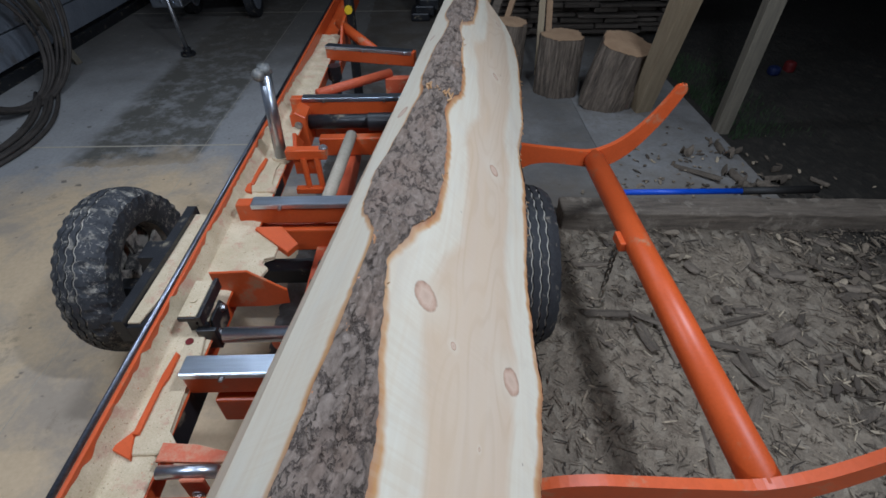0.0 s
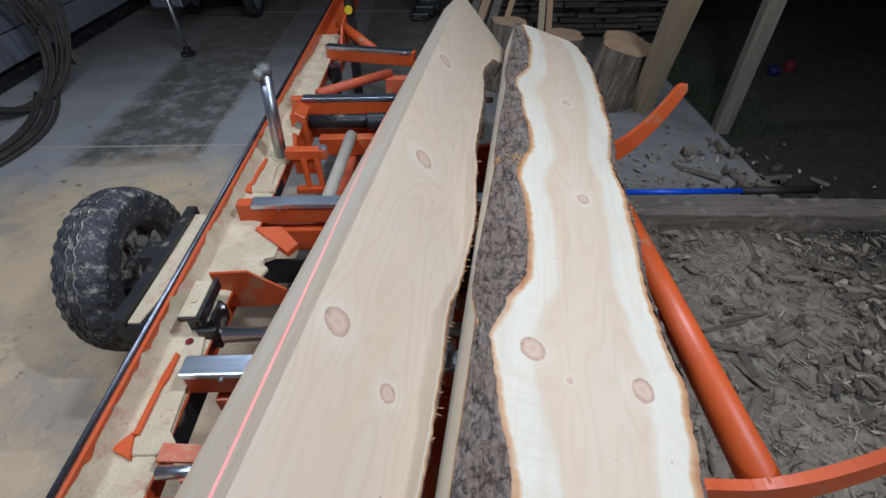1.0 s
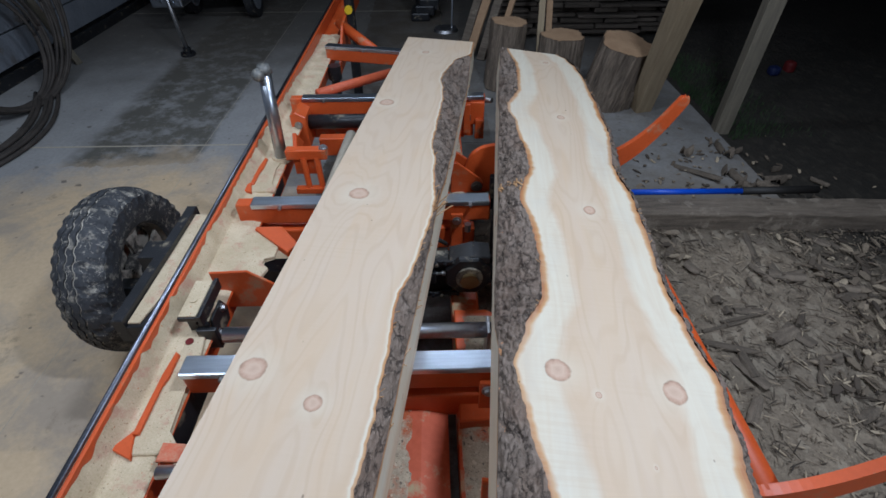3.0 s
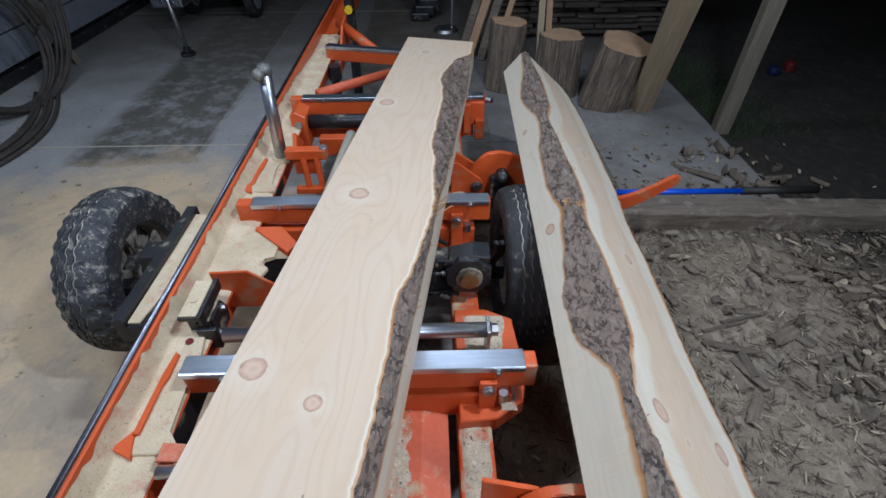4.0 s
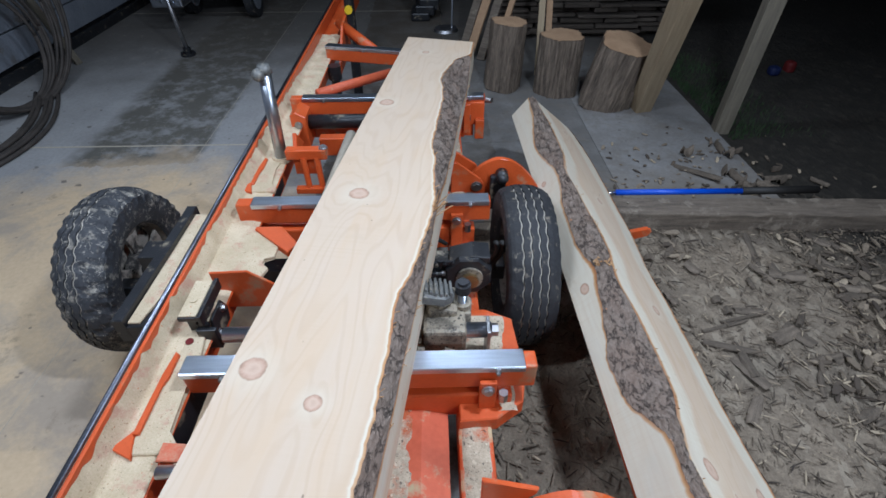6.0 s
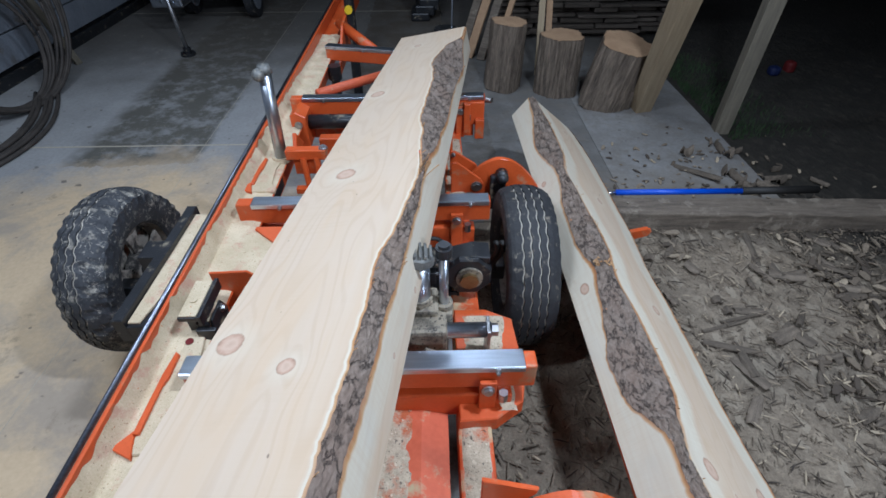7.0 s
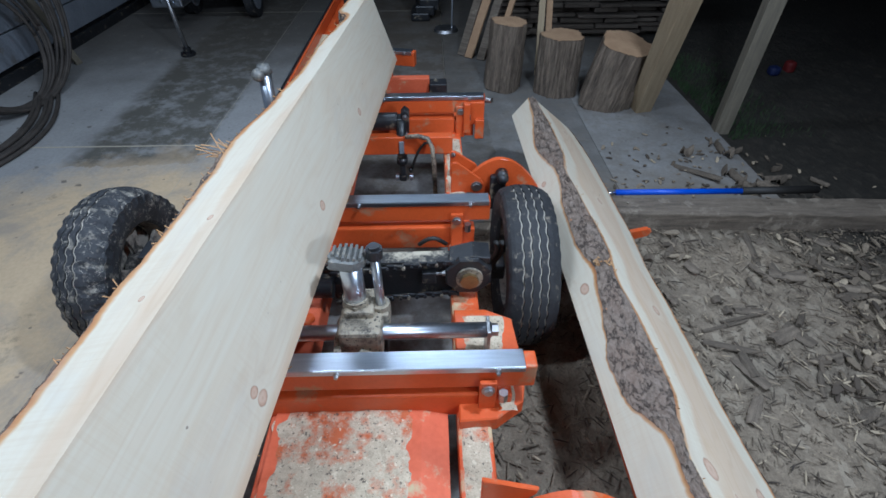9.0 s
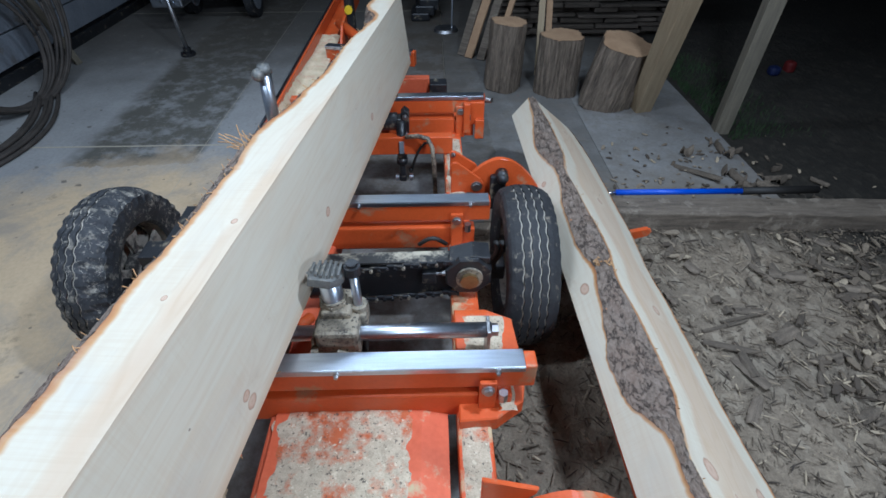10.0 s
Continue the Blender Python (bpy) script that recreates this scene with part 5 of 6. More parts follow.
    rnd = random.Random(8)
    for k in range(70):
        y = -0.09 + rnd.gauss(0, 0.014) if k < 22 else rnd.uniform(-1.7, 1.2)
        ln = rnd.uniform(0.008, 0.024) if k < 22 else rnd.uniform(0.005, 0.016)
        u = rnd.random() if k < 22 else 1.0
        p = Vector((L(y) * u, y, Z(y) + (T - Z(y)) * u + 0.006))
        if k > 50:
            p = Vector((Rr(y), y, T))
        d = Vector((rnd.uniform(-0.9, 0.2) if k <= 50 else 0.6, rnd.uniform(-0.8, 0.8), rnd.uniform(0.1, 0.8))).normalized()
        bend = Vector((rnd.uniform(-0.6, 0.2), rnd.uniform(-1, 1), rnd.uniform(-0.8, 0.1)))
        bm = bmesh.new()
        sweep(bm, [p + d * ln * t + bend * ln * 0.4 * t * t for t in (0, 0.35, 0.7, 1.0)], 0.003 if k < 22 else 0.0012, 5)
        part("splinter", bm, TORN, root)
    return root


def cant():
    root = thing("timber_cant", "squared fresh pine cant with one waney bark edge", "timber")
    W = lambda y: 0.394 + 0.013 * y
    Tk = lambda y: 0.169 - 0.022 * y
    xa = curve_of([(-2.3, -0.03), (-1.34, -0.026), (-1.05, -0.030), (-0.88, -0.044), (-0.70, -0.018), (-0.445, -0.004), (-0.19, -0.036), (0.02, -0.072), (0.40, -0.080), (0.73, -0.123), (0.95, -0.085), (1.10, -0.004), (1.4, -0.004)])
    zb = curve_of([(-2.3, 0.038), (-1.45, 0.040), (-1.16, 0.038), (-1.04, 0.030), (-0.87, 0.042), (-0.62, 0.036), (-0.37, 0.012), (-0.15, 0.052), (0.12, 0.075), (0.45, 0.070), (0.85, 0.10), (1.06, 0.012), (1.4, 0.004)])
    A = lambda y: xa(y) + ragged(y, 12, 0.005)
    B = lambda y: max(0.01, Tk(y) - max(0.004, zb(y) + ragged(y, 14, 0.007)))
    n = 24

    def section(y):
        w, t = W(y), Tk(y)
        out = [(-w, 0, 0.5)] + [(-w, t * k / 5, 0.40) for k in range(1, 5)]
        a = A(y)
        for k in range(n + 1):
            x = -w + (a + w) * (1 - (1 - k / n) ** 1.6)
            out.append((x, t, 8.5 * (a - x) if a - x < 0.010 else min(1.0, 0.40 + 10.0 * (a - x - 0.010))))
        b = B(y)
        out.append((a - 0.001, t - 0.004, 0.0))
        out.append((a * 0.5 - 0.006, (t + b) / 2 - 0.006, 0.0))
        out.append((-0.004, b + 0.001, 0.0))
        for k in range(8):
            u = (k / 7) ** 1.6
            out.append((0, b * (1 - u), min(0.42, 3.6 * b * u)))
        for k in range(1, 9):
            out.append((-w * k / 8, 0, 0.16 + 0.16 * k / 8))
        return out[:-1]
    data = lengthwise("wood", -2.3, 1.31, 420, section, None, root, "", -0.12)
    knots = [(-0.323, -1.113, 0.193, 0.033, 1.0), (-0.162, -1.181, 0.195, 0.021, 1.0), (-0.269, -0.389, 0.178, 0.036, 1.0), (-0.334, 0.368, 0.161, 0.034, 1.05), (-0.262, 1.087, 0.146, 0.022, 1.1),
             (0, -0.82, 0.032, 0.009, 1.2), (0, -1.065, 0.066, 0.007, 1.2), (-0.281, -0.398, 0, 0.017, 1.2), (-0.331, -1.079, 0, 0.018, 1.2), (-0.30, -1.085, 0, 0.014, 1.2), (-0.277, 0.313, 0, 0.017, 1.3)]
    wood_mesh("wood", data, board_wood("pine_cant", knots), root, "fresh sawn pine")
    bark_strip("bark", -2.3, 1.06, 800, 26, lambda y: (A(y), Tk(y) + 0.0005), lambda y: (0.0005, B(y)), lambda y: 0.002, root, 21, "grey brown furrowed bark", 1, 0.55)
    # torn fibres at the edge of the wane
    rnd = random.Random(5)
    for k in range(120):
        y = -0.44 + rnd.gauss(0, 0.02) if k < 9 else rnd.uniform(-1.9, 0.9)
        ln = rnd.uniform(0.03, 0.075) if k < 9 else rnd.uniform(0.006, 0.02)
        b = Vector((0.001, y, B(y) - 0.002)) if k % 2 else Vector((A(y), y, Tk(y)))
        if 45 < k < 62:
            b = Vector((-W(y), y, 0.0))
        d = Vector((rnd.uniform(0.2, 0.8), rnd.uniform(-0.5, 0.5), rnd.uniform(0.3, 0.9) if not 45 < k < 62 else rnd.uniform(-0.9, -0.2))).normalized()
        bend = Vector((0, rnd.uniform(-1, 1), rnd.uniform(-0.6, 0.3)))
        bm = bmesh.new()
        sweep(bm, [b + d * ln * t + bend * ln * 0.35 * t * t for t in (0, 0.35, 0.7, 1.0)], 0.0017 if k < 9 else 0.0012, 5)
        part("splinter", bm, TORN, root)
    return root


mill = bed()
mill_details(mill)
sawdust_layers()
log_loader = loader()
log_clamp, rams = clamp()
slab_board = slab()
cant_timber = cant()


# ---- beside and behind the saw ----
def sleeper():
    bm = bmesh.new()
    box(bm, -1.1, 1.1, -0.085, 0.085, -0.03, 0.12, 0.012)
    bmesh.ops.subdivide_edges(bm, edges=[e for e in bm.edges if abs((e.verts[0].co - e.verts[1].co).x) > 1], cuts=50)
    for v in bm.verts:
        v.co += Vector((0, 0.010 * rough(v.co.x, v.co.z, 2, 6) + 0.005 * rough(v.co.x, v.co.z, 4, 19), 0.010 * rough(v.co.x, v.co.y, 5, 5) + 0.004 * rough(v.co.x, v.co.y, 9, 17)))
    ob = thing("sleeper", "weathered grey timber sleeper edging the concrete", "timber", at=pose(1.85, 2.27, 0, 0, 0, -2.3))
    part("beam", bm, OLDWOOD, ob, "weathered squared timber")
    for x in (-0.7, 0.15, 0.85):
        bm = bmesh.new()
        rod(bm, (x, 0.02, 0.112), (x, 0.02, 0.124), 0.008, 10)
        part("nail", bm, GREASY, ob, "rusty nail head")


def cant_hook():
    root = thing("pole_tool", "blue pole with a black rubber grip lying on a timber", "tool")
    bm = bmesh.new()
    rod(bm, (1.10, 2.40, 0.140), (1.865, 2.39, 0.142), 0.018, 20)
    part("shaft", bm, BLUE, root, "blue painted shaft", True)
    bm = bmesh.new()
    rod(bm, (1.03, 2.402, 0.135), (1.10, 2.40, 0.140), 0.009, 14)
    part("tip", bm, CHROME, root, "", True)
    bm = bmesh.new()
    rod(bm, (1.865, 2.39, 0.142), (2.34, 2.40, 0.139), 0.024, 20)
    part("grip", bm, HOSE, root, "black rubber grip", True)


def stump(x, y, r, h, lean, seed, label):
    root = thing("log_round", label, "log", "cut log rounds")
    root.matrix_basis = pose(x, y, 0, lean[0], lean[1])
    nu, nz = 160, 26
    def rad(a, z):
        k = r * (1 + 0.06 * math.cos(3 * a + seed) + 0.05 * math.sin(5 * a + 2 * seed))
        fur = abs(rough(math.cos(a) * 7, math.sin(a) * 7, seed + z * 0.9, 1.0)) + 0.5 * abs(rough(math.cos(a) * 17, math.sin(a) * 17, seed + z * 1.6, 1.0))
        return k + 0.036 * (fur - 0.35) + 0.008 * rough(a * 6, z * 9, seed) + 0.05 * r * (1 - z / h) ** 3
    verts = [(rad(2 * math.pi * i / nu, h * j / (nz - 1)) * math.cos(2 * math.pi * i / nu), rad(2 * math.pi * i / nu, h * j / (nz - 1)) * math.sin(2 * math.pi * i / nu), h * j / (nz - 1)) for j in range(nz) for i in range(nu)]
    faces = [(j * nu + i, j * nu + (i + 1) % nu, (j + 1) * nu + (i + 1) % nu, (j + 1) * nu + i) for j in range(nz - 1) for i in range(nu)]
    mesh_of("bark", verts, faces, STUMPBARK, root, "grey brown furrowed bark")
    bm = bmesh.new()
    top = [bm.verts.new((rad(2 * math.pi * i / nu, h) * 0.985 * math.cos(2 * math.pi * i / nu), rad(2 * math.pi * i / nu, h) * 0.985 * math.sin(2 * math.pi * i / nu), h + 0.002)) for i in range(nu)]
    bm.faces.new(top)
    part("end_grain", bm, STUMPTOP, root, "tan sawn end grain")


def post(name, a, b, w, d, mat, label, turn=0.0):
    a, b = Vector(a), Vector(b)
    bm = bmesh.new()
    box(bm, -w / 2, w / 2, -d / 2, d / 2, 0, (b - a).length, 0.006)
    ob = part(name, bm, mat)
    ob.matrix_basis = Matrix.Translation(a) @ (b - a).to_track_quat("Z", "Y").to_matrix().to_4x4() @ pose(0, 0, 0, 0, 0, turn)
    tagged(ob, label, "post")
    return ob


def leaning_boards():
    spec = [(0.31, 5.2, 0.85, 5.9, 1.5, OLDWOOD), (0.38, 5.12, 0.95, 5.9, 1.45, STUMPTOP), (0.50, 5.05, 1.05, 5.85, 1.5, OLDWOOD), (0.62, 5.0, 1.2, 5.85, 1.4, STUMPTOP), (1.02, 4.62, 1.10, 5.3, 1.1, POSTWOOD), (1.12, 4.68, 1.16, 5.3, 1.0, STUMPTOP)]
    for x, y, x2, y2, h, m in spec:
        bm = bmesh.new()
        w = 0.045 if y > 5 else 0.03
        box(bm, -w, w, -0.012, 0.012, 0, (Vector((x2, y2, h)) - Vector((x, y, 0))).length, 0.003)
        ob = part("leaning_board", bm, m)
        ob.matrix_basis = Matrix.Translation((x, y, 0.0)) @ (Vector((x2, y2, h)) - Vector((x, y, 0))).to_track_quat("Z", "Y").to_matrix().to_4x4()
        tagged(ob, "rough sawn board leaning upright against the stack", "board", "leaning boards")


def lumber_stack():
    root = thing("lumber_stack", "stack of dark rough sawn slabs laid flat", "lumber stack")
    rnd = random.Random(4)
    for k in range(16):
        z = 0.06 + 0.055 * k
        x = 0.75
        while x < 2.6:
            w = rnd.uniform(0.25, 0.7)
            bm = bmesh.new()
            y = 5.7 + rnd.uniform(-0.05, 0.05)
            box(bm, x, min(2.75, x + w), y, y + 0.5, z, z + rnd.uniform(0.028, 0.05), 0.006)
            part("board", bm, STONE, root)
            x += w + rnd.uniform(0.0, 0.04)
    bm = bmesh.new()
    box(bm, 0.75, 2.75, 5.85, 6.1, 0.0, 0.06, 0.004)
    part("bearer", bm, OLDWOOD, root)


def hoses():
    root = thing("hose_coil", "coil of black hydraulic hose hung against the wall", "hose")
    rnd = random.Random(3)
    for k in range(15):
        bm = bmesh.new()
        rr = (0.46 if k < 6 else 0.60) + 0.012 * k + rnd.uniform(-0.02, 0.02)
        cx, cy, cz = -3.55 + 0.02 * rnd.uniform(-1, 1), 4.05 + 0.03 * rnd.uniform(-1, 1), rr + 0.015
        tilt = rnd.uniform(0.06, 0.16)
        pts = []
        for i in range(65):
            a = 2 * math.pi * i / 64
            lift = rr * math.sin(a)
            pts.append((cx + 0.30 * math.cos(a) * 0.3 + tilt * lift * -0.6 + 0.006 * k, cy + rr * math.cos(a) * 0.95, max(0.02, cz + lift)))
        sweep(bm, pts[:-1] + [pts[0]], 0.013, 8)
        part("loop", bm, OLDHOSE, root, "", True)
    for k in range(5):
        bm = bmesh.new()
        pts = [(-3.6 + 0.35 * math.sin(math.pi * t) + 0.05 * k, 2.4 + 1.9 * t, 0.02 + 0.012 * (k % 2)) for t in [i / 24 for i in range(25)]]
        sweep(bm, pts, 0.016, 10)
        part("loop", bm, OLDHOSE, root, "", True)


def trailer_front():
    root = thing("utility_trailer", "dark parked trailer with a jack leg and small wheels", "trailer")
    bm = bmesh.new()
    rod(bm, (-2.6, 5.3, 0.05), (-2.78, 5.55, 0.95), 0.024, 16)
    part("jack_leg", bm, BOLT, root, "grey steel jack tube", True)
    bm = bmesh.new()
    rod(bm, (-2.6, 5.3, 0.0), (-2.6, 5.3, 0.03), 0.075, 24)
    rod(bm, (-2.6, 5.3, 0.03), (-2.6, 5.3, 0.08), 0.04, 16)
    part("jack_foot", bm, BLACK, root)
    for x, y, r in ((-2.25, 6.72, 0.24), (-3.1, 6.9, 0.24)):
        bm = bmesh.new()
        rod(bm, (x - 0.05, y, r), (x + 0.05, y, r), r, 40)
        part("wheel", bm, RUBBER, root, "black rubber wheel")
        bm = bmesh.new()
        rod(bm, (x - 0.056, y, r), (x + 0.056, y, r), r * 0.62, 32)
        part("wheel_disc", bm, WHITE, root, "pale wheel disc")
    bm = bmesh.new()
    box(bm, -3.3, -2.1, 6.3, 8.2, 0.42, 0.52, 0.01)
    box(bm, -3.3, -3.22, 6.3, 8.2, 0.52, 0.9, 0.01)
    part("deck", bm, BLACK, root)
    bm = bmesh.new()
    for k in range(5):
        rod(bm, (-3.12 + 0.07 * k, 6.0 - 0.05 * (k % 2), 0.34 + 0.03 * (k % 3)), (-3.04 + 0.07 * k, 6.25, 0.42), 0.035, 12)
    box(bm, -3.15, -2.8, 5.95, 6.3, 0.30, 0.42, 0.02)
    part("coupling", bm, CHROME, root, "shiny coupling parts")


def round_base():
    root = thing("stand_base", "round steel base with an upright rod", "stand")
    bm = bmesh.new()
    rod(bm, (0.17, 6.05, 0.0), (0.17, 6.05, 0.03), 0.15, 36, 0.13)
    part("disc", bm, BOLT, root, "worn round steel disc")
    bm = bmesh.new()
    rod(bm, (0.24, 6.05, 0.03), (0.26, 6.15, 1.2), 0.012, 12)
    part("rod", bm, CHROME, root)
    bm = bmesh.new()
    for k in range(9):
        box(bm, -0.25 + 0.05 * (k % 4), -0.02 + 0.06 * (k % 3), 6.4 + 0.05 * k, 6.8, 0.05 * k, 0.1 + 0.07 * k, 0.02)
    ob = part("engine_block", bm, BLACK)
    tagged(ob, "dark oily engine block standing on the floor", "engine")


def flake_mesh(rnd, lx, ly, lz):
    n = 6
    out_t, out_b = [], []
    for k in range(n):
        a = 2 * math.pi * k / n
        q = rnd.uniform(0.65, 1.0)
        x, y = lx * q * math.cos(a), ly * q * math.sin(a)
        c = 0.35 * lz * (1 - (x / lx) ** 2) * 3
        out_t.append((x, y, lz + c + rnd.uniform(-0.2, 0.2) * lz))
        out_b.append((x * 1.03, y * 1.03, c - lz * 0.4))
    return out_t + out_b


def litter():
    """Bark and wood chips: one joined carpet of small ones, and larger pieces as things of their own."""
    rnd = random.Random(11)
    verts, faces = [], []
    def put(x, y, lx, ly, lz, z):
        pts = flake_mesh(rnd, lx, ly, lz)
        m = pose(x, y, z, rnd.gauss(0, 14), rnd.gauss(0, 14), rnd.uniform(0, 360))
        b = len(verts)
        verts.extend(tuple(m @ Vector(p)) for p in pts)
        faces.append(tuple(range(b, b + 6)))
        faces.append(tuple(range(b + 11, b + 5, -1)))
        for k in range(6):
            faces.append((b + k, b + 6 + k, b + 6 + (k + 1) % 6, b + (k + 1) % 6))
    for _ in range(15000):
        x, y = rnd.uniform(0.18, 4.2), rnd.uniform(-0.4, 2.2)
        s = rnd.choice((0.25, 0.3, 0.3, 0.3, 0.35, 0.35, 0.4, 0.4, 0.5, 0.6, 0.9))
        if s > 0.38 and rough(x, y, 1.5, 1.7) + 0.25 * rough(x, y, 4.5, 6.0) + 0.35 * (x - 1.7) < 0.05:
            continue
        put(x, y, 0.024 * s * rnd.uniform(0.5, 1.8), 0.011 * s * rnd.uniform(0.25, 1.1), 0.0035 * s, 0.004 + 0.012 * rnd.random())
    for _ in range(4500):
        x, y = rnd.uniform(0.18, 3.6), rnd.uniform(-0.3, 2.2)
        put(x, y, rnd.uniform(0.015, 0.045), rnd.uniform(0.0018, 0.005), 0.002, 0.008 + 0.016 * rnd.random())
    for _ in range(700):
        x, y = rnd.gauss(2.2, 0.6), rnd.gauss(1.6, 0.4)
        if y < 2.15 and x > 0.5 and rough(x, y, 1.5, 1.7) + 0.35 * (x - 1.7) > 0.0:
            put(x, y, rnd.uniform(0.02, 0.06), rnd.uniform(0.008, 0.022), 0.005, 0.012 + 0.02 * rnd.random())
    for _ in range(40):
        x, y = rnd.uniform(2.2, 4.4), 2.2 + abs(rnd.gauss(0, 0.5))
        s = rnd.uniform(0.3, 0.9)
        put(x, y, 0.03 * s, 0.013 * s, 0.004, 0.008)
    for _ in range(150):
        x, y = rnd.gauss(1.75, 0.45), rnd.gauss(2.75, 0.3)
        if y > 2.4 and x > 0.5:
            s = rnd.uniform(0.4, 1.2)
            put(x, y, 0.03 * s, 0.012 * s, 0.004, 0.003)
    ob = mesh_of("wood_chips", verts, faces, CHIPS, None, "", False)
    tagged(ob, "grey brown bark flakes and wood chips strewn over the earth", "wood chips", kind="stuff")
    protos = []
    for k in range(5):
        nx, ny = 14, 7
        lx, ly = (0.16, 0.11, 0.13, 0.09, 0.20)[k], (0.035, 0.05, 0.028, 0.04, 0.03)[k]
        vs, fs = [], []
        for side in (1, -1):
            for j in range(ny):
                for i in range(nx):
                    u, v = 2 * i / (nx - 1) - 1, 2 * j / (ny - 1) - 1
                    w = 1 - 0.25 * abs(u) ** 3 + 0.2 * rough(u, k, 3, 4)
                    arch = 0.030 * (1 - v * v) + 0.02 * u * u * (k % 2)
                    vs.append((lx * u * (1 + 0.08 * rough(v, k, 8, 5)), ly * v * w, arch + side * 0.006 + 0.008 * rough(u * 3, v * 3, k + 2 * side, 1.6)))
        base = nx * ny
        for j in range(ny - 1):
            for i in range(nx - 1):
                a = j * nx + i
                fs.append((a, a + 1, a + nx + 1, a + nx))
                fs.append((base + a, base + a + nx, base + a + nx + 1, base + a + 1))
        ring = [i for i in range(nx)] + [j * nx + nx - 1 for j in range(1, ny)] + [(ny - 1) * nx + i for i in range(nx - 2, -1, -1)] + [j * nx for j in range(ny - 2, 0, -1)]
        for a, b in zip(ring, ring[1:] + ring[:1]):
            fs.append((a, base + a, base + b, b))
        me = bpy.data.meshes.new("bark_piece")
        me.from_pydata(vs, [], fs)
        me.materials.append(FLAKE)
        protos.append(me)
    for k in range(150):
        x, y = rnd.uniform(0.75, 3.4), rnd.uniform(0.0, 2.1)
        if k % 3 == 0:
            x, y = rnd.gauss(2.3, 0.5), rnd.gauss(1.6, 0.35)
        if k > 132:
            x, y = rnd.gauss(2.15, 0.16), rnd.gauss(2.82, 0.16)
        if 0.6 < x and abs(y - 2.28) > 0.13:
            ob = new("bark_piece", protos[k % 5])
            ob.matrix_basis = pose(x, y, 0.012, rnd.gauss(0, 6), rnd.gauss(0, 6), rnd.uniform(0, 360)) @ Matrix.Diagonal((rnd.choice((0.25, 0.3, 0.4, 0.5, 0.6, 0.8)), rnd.uniform(0.25, 0.8), rnd.uniform(0.2, 0.5) * (2.6 if k > 132 else 1.0), 1))
            tagged(ob, "curled piece of grey brown pine bark lying on the earth", "bark", "loose bark pieces")


def laser_box():
    """The saw's sight line: an added unseen box, its long flat slit shaping the lamp."""
    root = thing("laser_slit", "unseen small black box, its slit added to shape the red line", "laser")
    root.matrix_basis = SIGHT @ pose(0, 0, 0, -90, 0, 0)
    for z0, z1 in ((0.00018, 0.012), (-0.012, -0.00018)):
        bm = bmesh.new()
        plate(bm, [(-0.05, -0.03), (0.05, -0.03), (0.15, 0.15), (-0.15, 0.15)], z0, z1, "xy", 0)
        part("jaw", bm, HOSE, root)
    bm = bmesh.new()
    box(bm, -0.06, 0.06, -0.07, -0.031, -0.025, 0.025, 0.003)
    part("housing", bm, HOSE, root, "black laser housing")
    bm = bmesh.new()
    rod(bm, (0.0, -0.05, -0.025), (0.0, -0.05, -0.93), 0.012, 12)
    part("stand", bm, HOSE, root, "thin black stand")


def outside():
    bm = bmesh.new()
    box(bm, 3.46, 3.55, 4.60, 4.70, -0.02, 0.10, 0.03)
    ob = part("jerry_can", bm, RED)
    tagged(ob, "small red plastic can standing in the dark", "can")
    bm = bmesh.new()
    box(bm, 3.28, 3.38, 4.55, 4.65, -0.02, 0.07, 0.03)
    ob = part("blue_box", bm, DULLBLUE)
    tagged(ob, "small blue plastic box beside the can", "box")
    rnd = random.Random(2)
    verts, faces = [], []
    for _ in range(2500):
        x, y = 2.3 + abs(rnd.gauss(0, 0.28)), rnd.uniform(3.3, 5.2)
        a, h, w = rnd.uniform(0, 6.28), rnd.uniform(0.02, 0.06), 0.003
        b = len(verts)
        dx, dy = math.cos(a), math.sin(a)
        verts += [(x - w * dy, y + w * dx, -0.02), (x + w * dy, y - w * dx, -0.02), (x + 0.5 * h * dx, y + 0.5 * h * dy, h)]
        faces.append((b, b + 1, b + 2))
    ob = mesh_of("grass", verts, faces, GRASS, None, "", False)
    tagged(ob, "thin dark grass at the edge of the concrete", "grass", kind="stuff")


sleeper()
cant_hook()
stump(1.49, 4.0, 0.215, 0.53, (9, 8), 1.3, "grey barked log round standing on end, leaning a little")
stump(1.115, 4.25, 0.175, 0.49, (0, 0), 2.7, "grey barked log round standing on end")
stump(0.64, 4.36, 0.152, 0.57, (0, 3), 4.1, "shaggy barked split log standing on end")
post("brace_post", (1.77, 3.86, 0.0), (1.30, 2.16, 2.95), 0.14, 0.14, POSTWOOD, "yellow pine post leaning as a brace", 25)
post("roof_post", (2.28, 3.46, -0.02), (2.33, 3.44, 3.5), 0.11, 0.11, GREYPOST, "weathered grey post carrying the roof edge", 12)
post("wall_post", (-3.66, 5.10, 0.0), (-3.935, 4.78, 1.9), 0.10, 0.06, GREYPOST, "weathered timber leaning against the side wall", 0)
leaning_boards()
lumber_stack()
hoses()
trailer_front()
round_base()
litter()
laser_box()
outside()


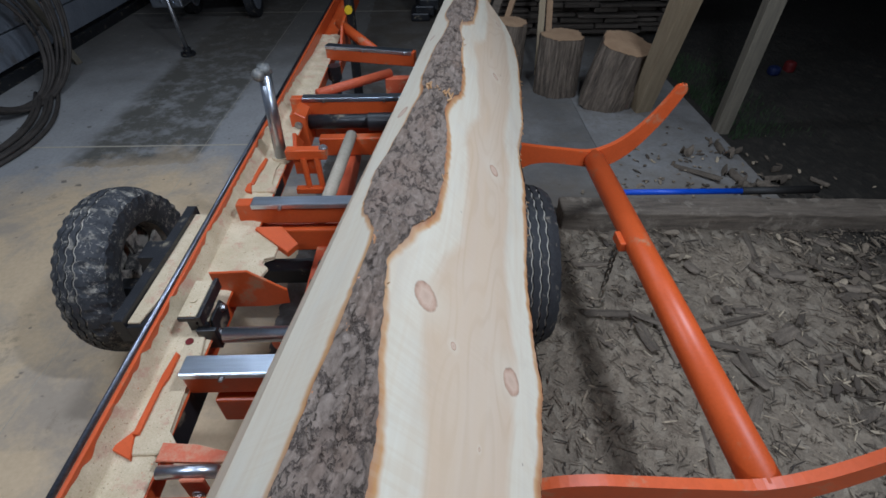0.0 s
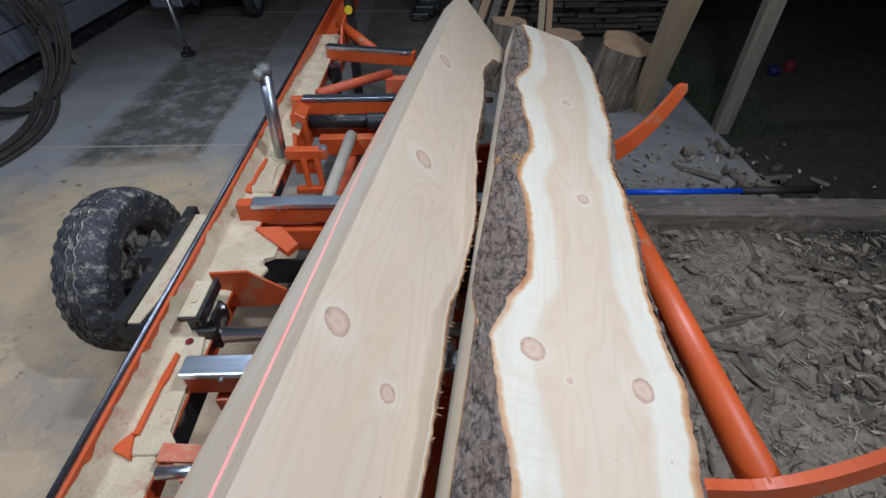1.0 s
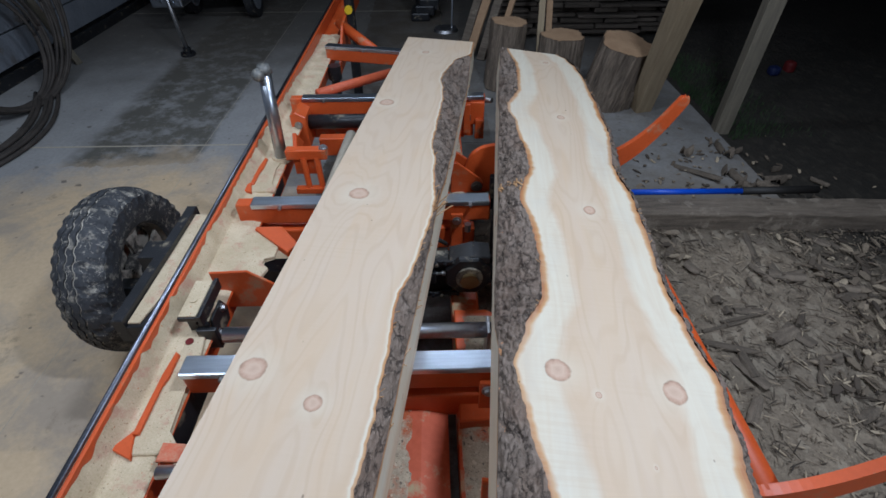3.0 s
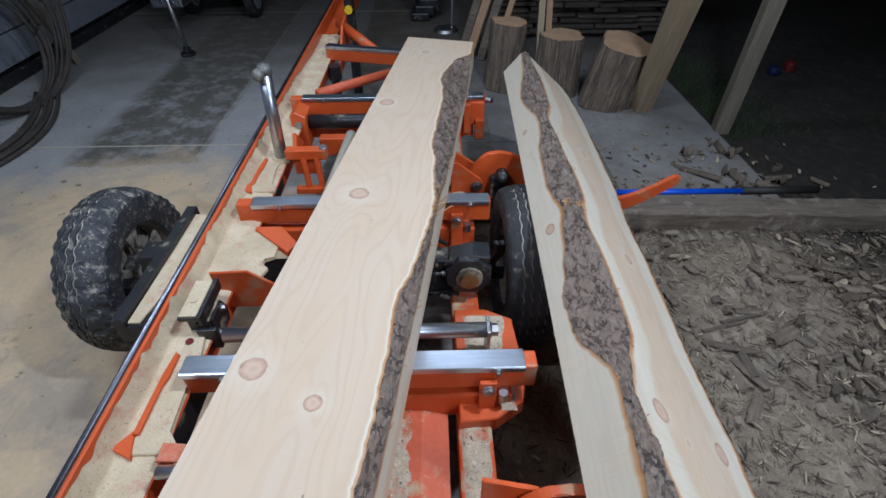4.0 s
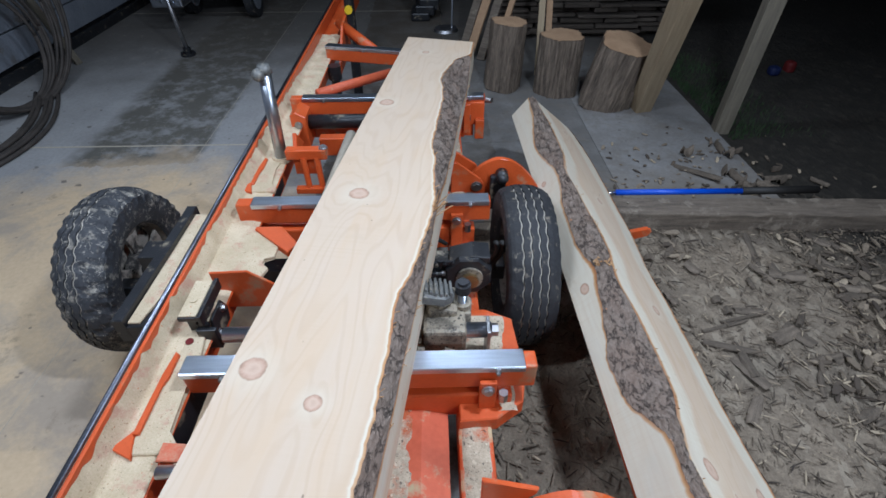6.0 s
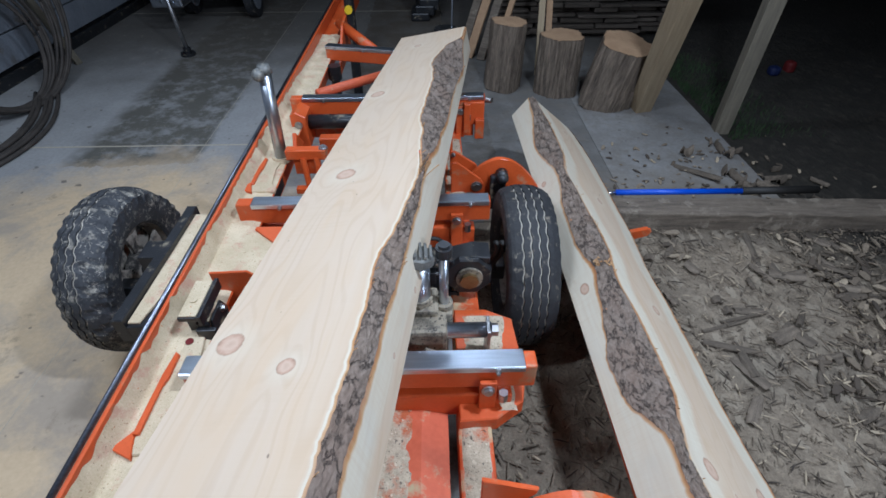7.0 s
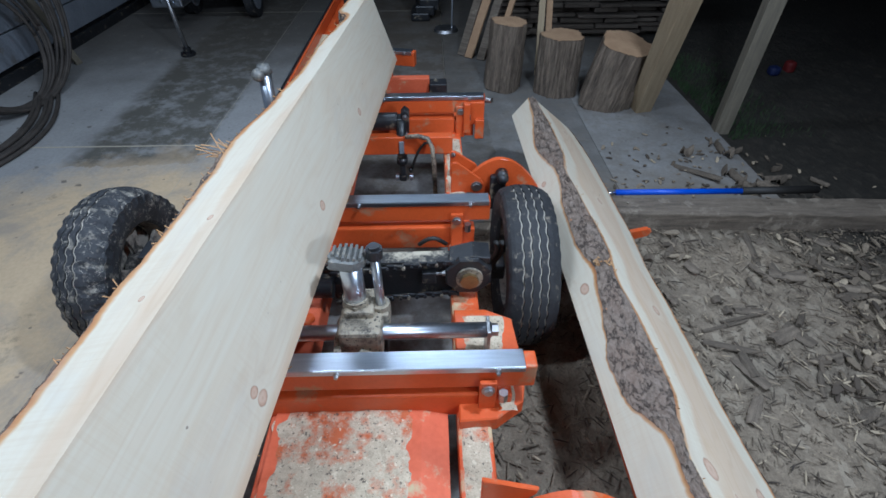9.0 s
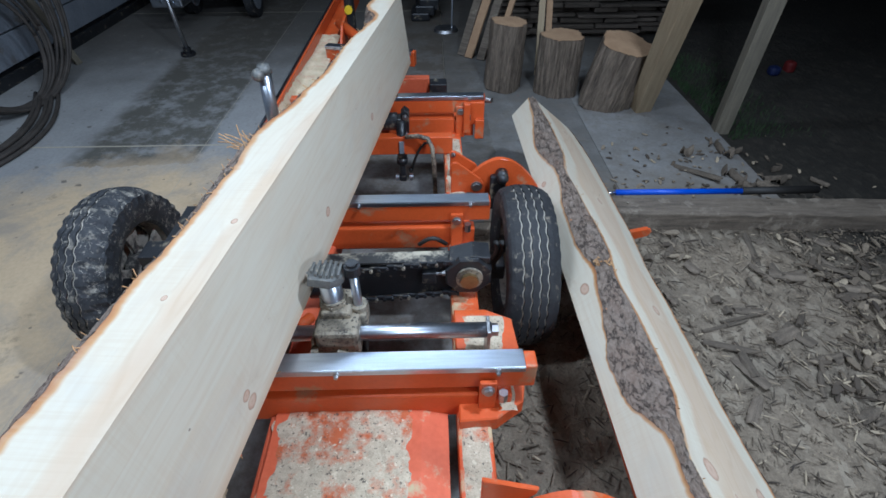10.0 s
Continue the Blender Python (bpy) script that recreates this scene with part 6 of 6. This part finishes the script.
# ---- what moves ----
def motions():
    def cant_row(t, x, y, z, rx, ry, rz):
        return t, pose(x, 1.7 + y, z, rx, ry, rz)
    flat = (0.067, 0.0, 0.70, 0, 0, -8.26)
    walk(cant_timber, [cant_row(*r) for r in (
        (0.0, 0.136, 0.0, 0.707, 0.61, 34.5, -9.75), (0.2, 0.115, 0.0, 0.703, 0.2, 38.5, -10.4), (0.4, 0.100, 0.0, 0.700, -0.2, 43.0, -11.0), (0.7, 0.090, 0.0, 0.700, -0.3, 47.6, -11.2),
        (1.0, 0.089, 0.0, 0.701, -0.3, 47.9, -11.2), (1.5, 0.079, 0.005, 0.70, -0.1, 48.2, -10.1), (1.6, 0.083, 0.0, 0.702, -0.1, 47.0, -10.0), (1.7, 0.089, 0.0, 0.704, 0.0, 42.0, -9.95),
        (1.8, 0.094, -0.006, 0.708, 0.0, 32.2, -9.8), (1.9, 0.095, -0.01, 0.720, -0.1, 10.0, -9.1), (2.0, 0.071, 0.0, 0.705, 0, 1.2, -8.4), (2.1, *flat), (5.8, *flat), (6.5, *flat),
        (6.8, 0.066, 0.0, 0.742, -0.6, -4.5, -8.0), (7.0, 0.060, 0.005, 0.825, -1.6, -13.0, -7.3), (7.2, 0.033, 0.02, 0.940, -0.5, -34.2, -6.5), (7.35, -0.01, 0.02, 0.995, 0.4, -48.0, -5.0),
        (7.5, -0.049, 0.02, 1.022, 1.0, -55.4, -4.3), (7.65, -0.075, 0.01, 1.035, 0.8, -58.5, -4.3), (7.8, -0.135, 0.0, 1.062, 0.8, -66.0, -4.6), (8.0, -0.208, 0.01, 1.090, 1.6, -78.4, -5.4),
        (8.1, -0.27, 0.0, 1.112, 3.5, -88.0, -7.5), (8.2, -0.335, -0.005, 1.132, 5.0, -97.3, -9.4), (8.35, -0.40, -0.01, 1.14, 3.8, -104.5, -7.4), (8.5, -0.424, -0.01, 1.142, 3.3, -107.3, -6.7),
        (9.2, -0.424, -0.01, 1.142, 3.3, -107.3, -6.7), (9.3, -0.39, -0.01, 1.136, 2.6, -103.5, -6.2), (9.4, -0.32, -0.005, 1.12, 0.8, -95.0, -5.0), (9.5, -0.252, -0.005, 1.108, -0.5, -87.5, -4.0), (9.6, -0.225, -0.01, 1.107, -1.2, -81.8, -2.6),
        (9.7, -0.25, -0.01, 1.112, 0.5, -85.5, -4.8), (9.8, -0.308, -0.01, 1.122, 2.5, -92.1, -7.6), (9.9, -0.325, -0.005, 1.121, 3.6, -94.2, -10.2), (10.0, -0.333, 0.0, 1.120, 4.0, -95.0, -10.9))])

    def slab_row(t, x, y, z, rx, ry, rz):
        return t, pose(x, 1.5 + y, z, rx, ry, rz)
    rest = (0.226, 0.0, 0.70, -0.85, 0.58, -6.6)
    walk(slab_board, [slab_row(*r) for r in (
        (0.0, -0.111, -0.034, 1.152, -1.7, 49.3, -9.2), (0.5, -0.008, 0.022, 1.028, -4.8, 36.5, -16.0), (1.0, 0.190, 0.022, 0.821, 0.4, 15.6, -9.95), (1.2, 0.222, 0.005, 0.725, -0.6, 3.0, -7.2), (1.4, *rest),
        (2.7, *rest), (3.0, 0.228, 0.0, 0.705, -1.0, 4.0, -6.7), (3.4, 0.255, 0.008, 0.72, -2.0, 18.0, -7.2), (3.8, 0.308, 0.015, 0.722, -2.9, 32.6, -7.8), (4.0, 0.364, -0.032, 0.708, 0.2, 40.2, -2.4), (4.3, 0.46, -0.09, 0.635, -0.8, 45.5, 1.3),
        (4.5, 0.503, -0.095, 0.587, -0.35, 47.4, 3.5), (5.0, 0.528, -0.087, 0.521, -0.8, 52.6, 1.9), (5.3, 0.522, -0.08, 0.475, -0.3, 44.0, 1.3), (5.5, 0.514, -0.075, 0.449, 0.16, 38.8, 1.0), (5.7, 0.514, -0.075, 0.449, 0.16, 38.8, 1.0), (10.0, 0.514, -0.075, 0.449, 0.16, 38.8, 1.0))])
    walk(log_loader, [(t, pose(*PIVOT, 0, a, 0)) for t, a in ((0.0, 0), (2.7, 0), (3.0, 3.5), (3.4, 13), (3.8, 23.6), (4.0, 28), (4.3, 35), (4.5, 38), (5.0, 43), (5.5, 47), (5.7, 47.5), (10.0, 47.5))])
    walk(log_clamp, [(t, pose(x, 0.023, 0)) for t, x in ((0.0, -0.22), (4.6, -0.22), (5.1, -0.03), (5.5, 0.02), (6.5, 0.0), (7.2, -0.06), (7.5, -0.10), (7.8, -0.17), (8.0, -0.215), (8.3, -0.232), (9.2, -0.232), (9.5, -0.262), (10.0, -0.300))])
    walk(rams, [(t, pose(0, 0, z)) for t, z in ((0.0, 0.77), (4.6, 0.77), (5.5, 0.77), (6.8, 0.87), (7.2, 0.965), (7.5, 0.99), (8.0, 0.995), (8.6, 0.995), (9.0, 0.92), (9.5, 0.86), (10.0, 0.858))])


motions()
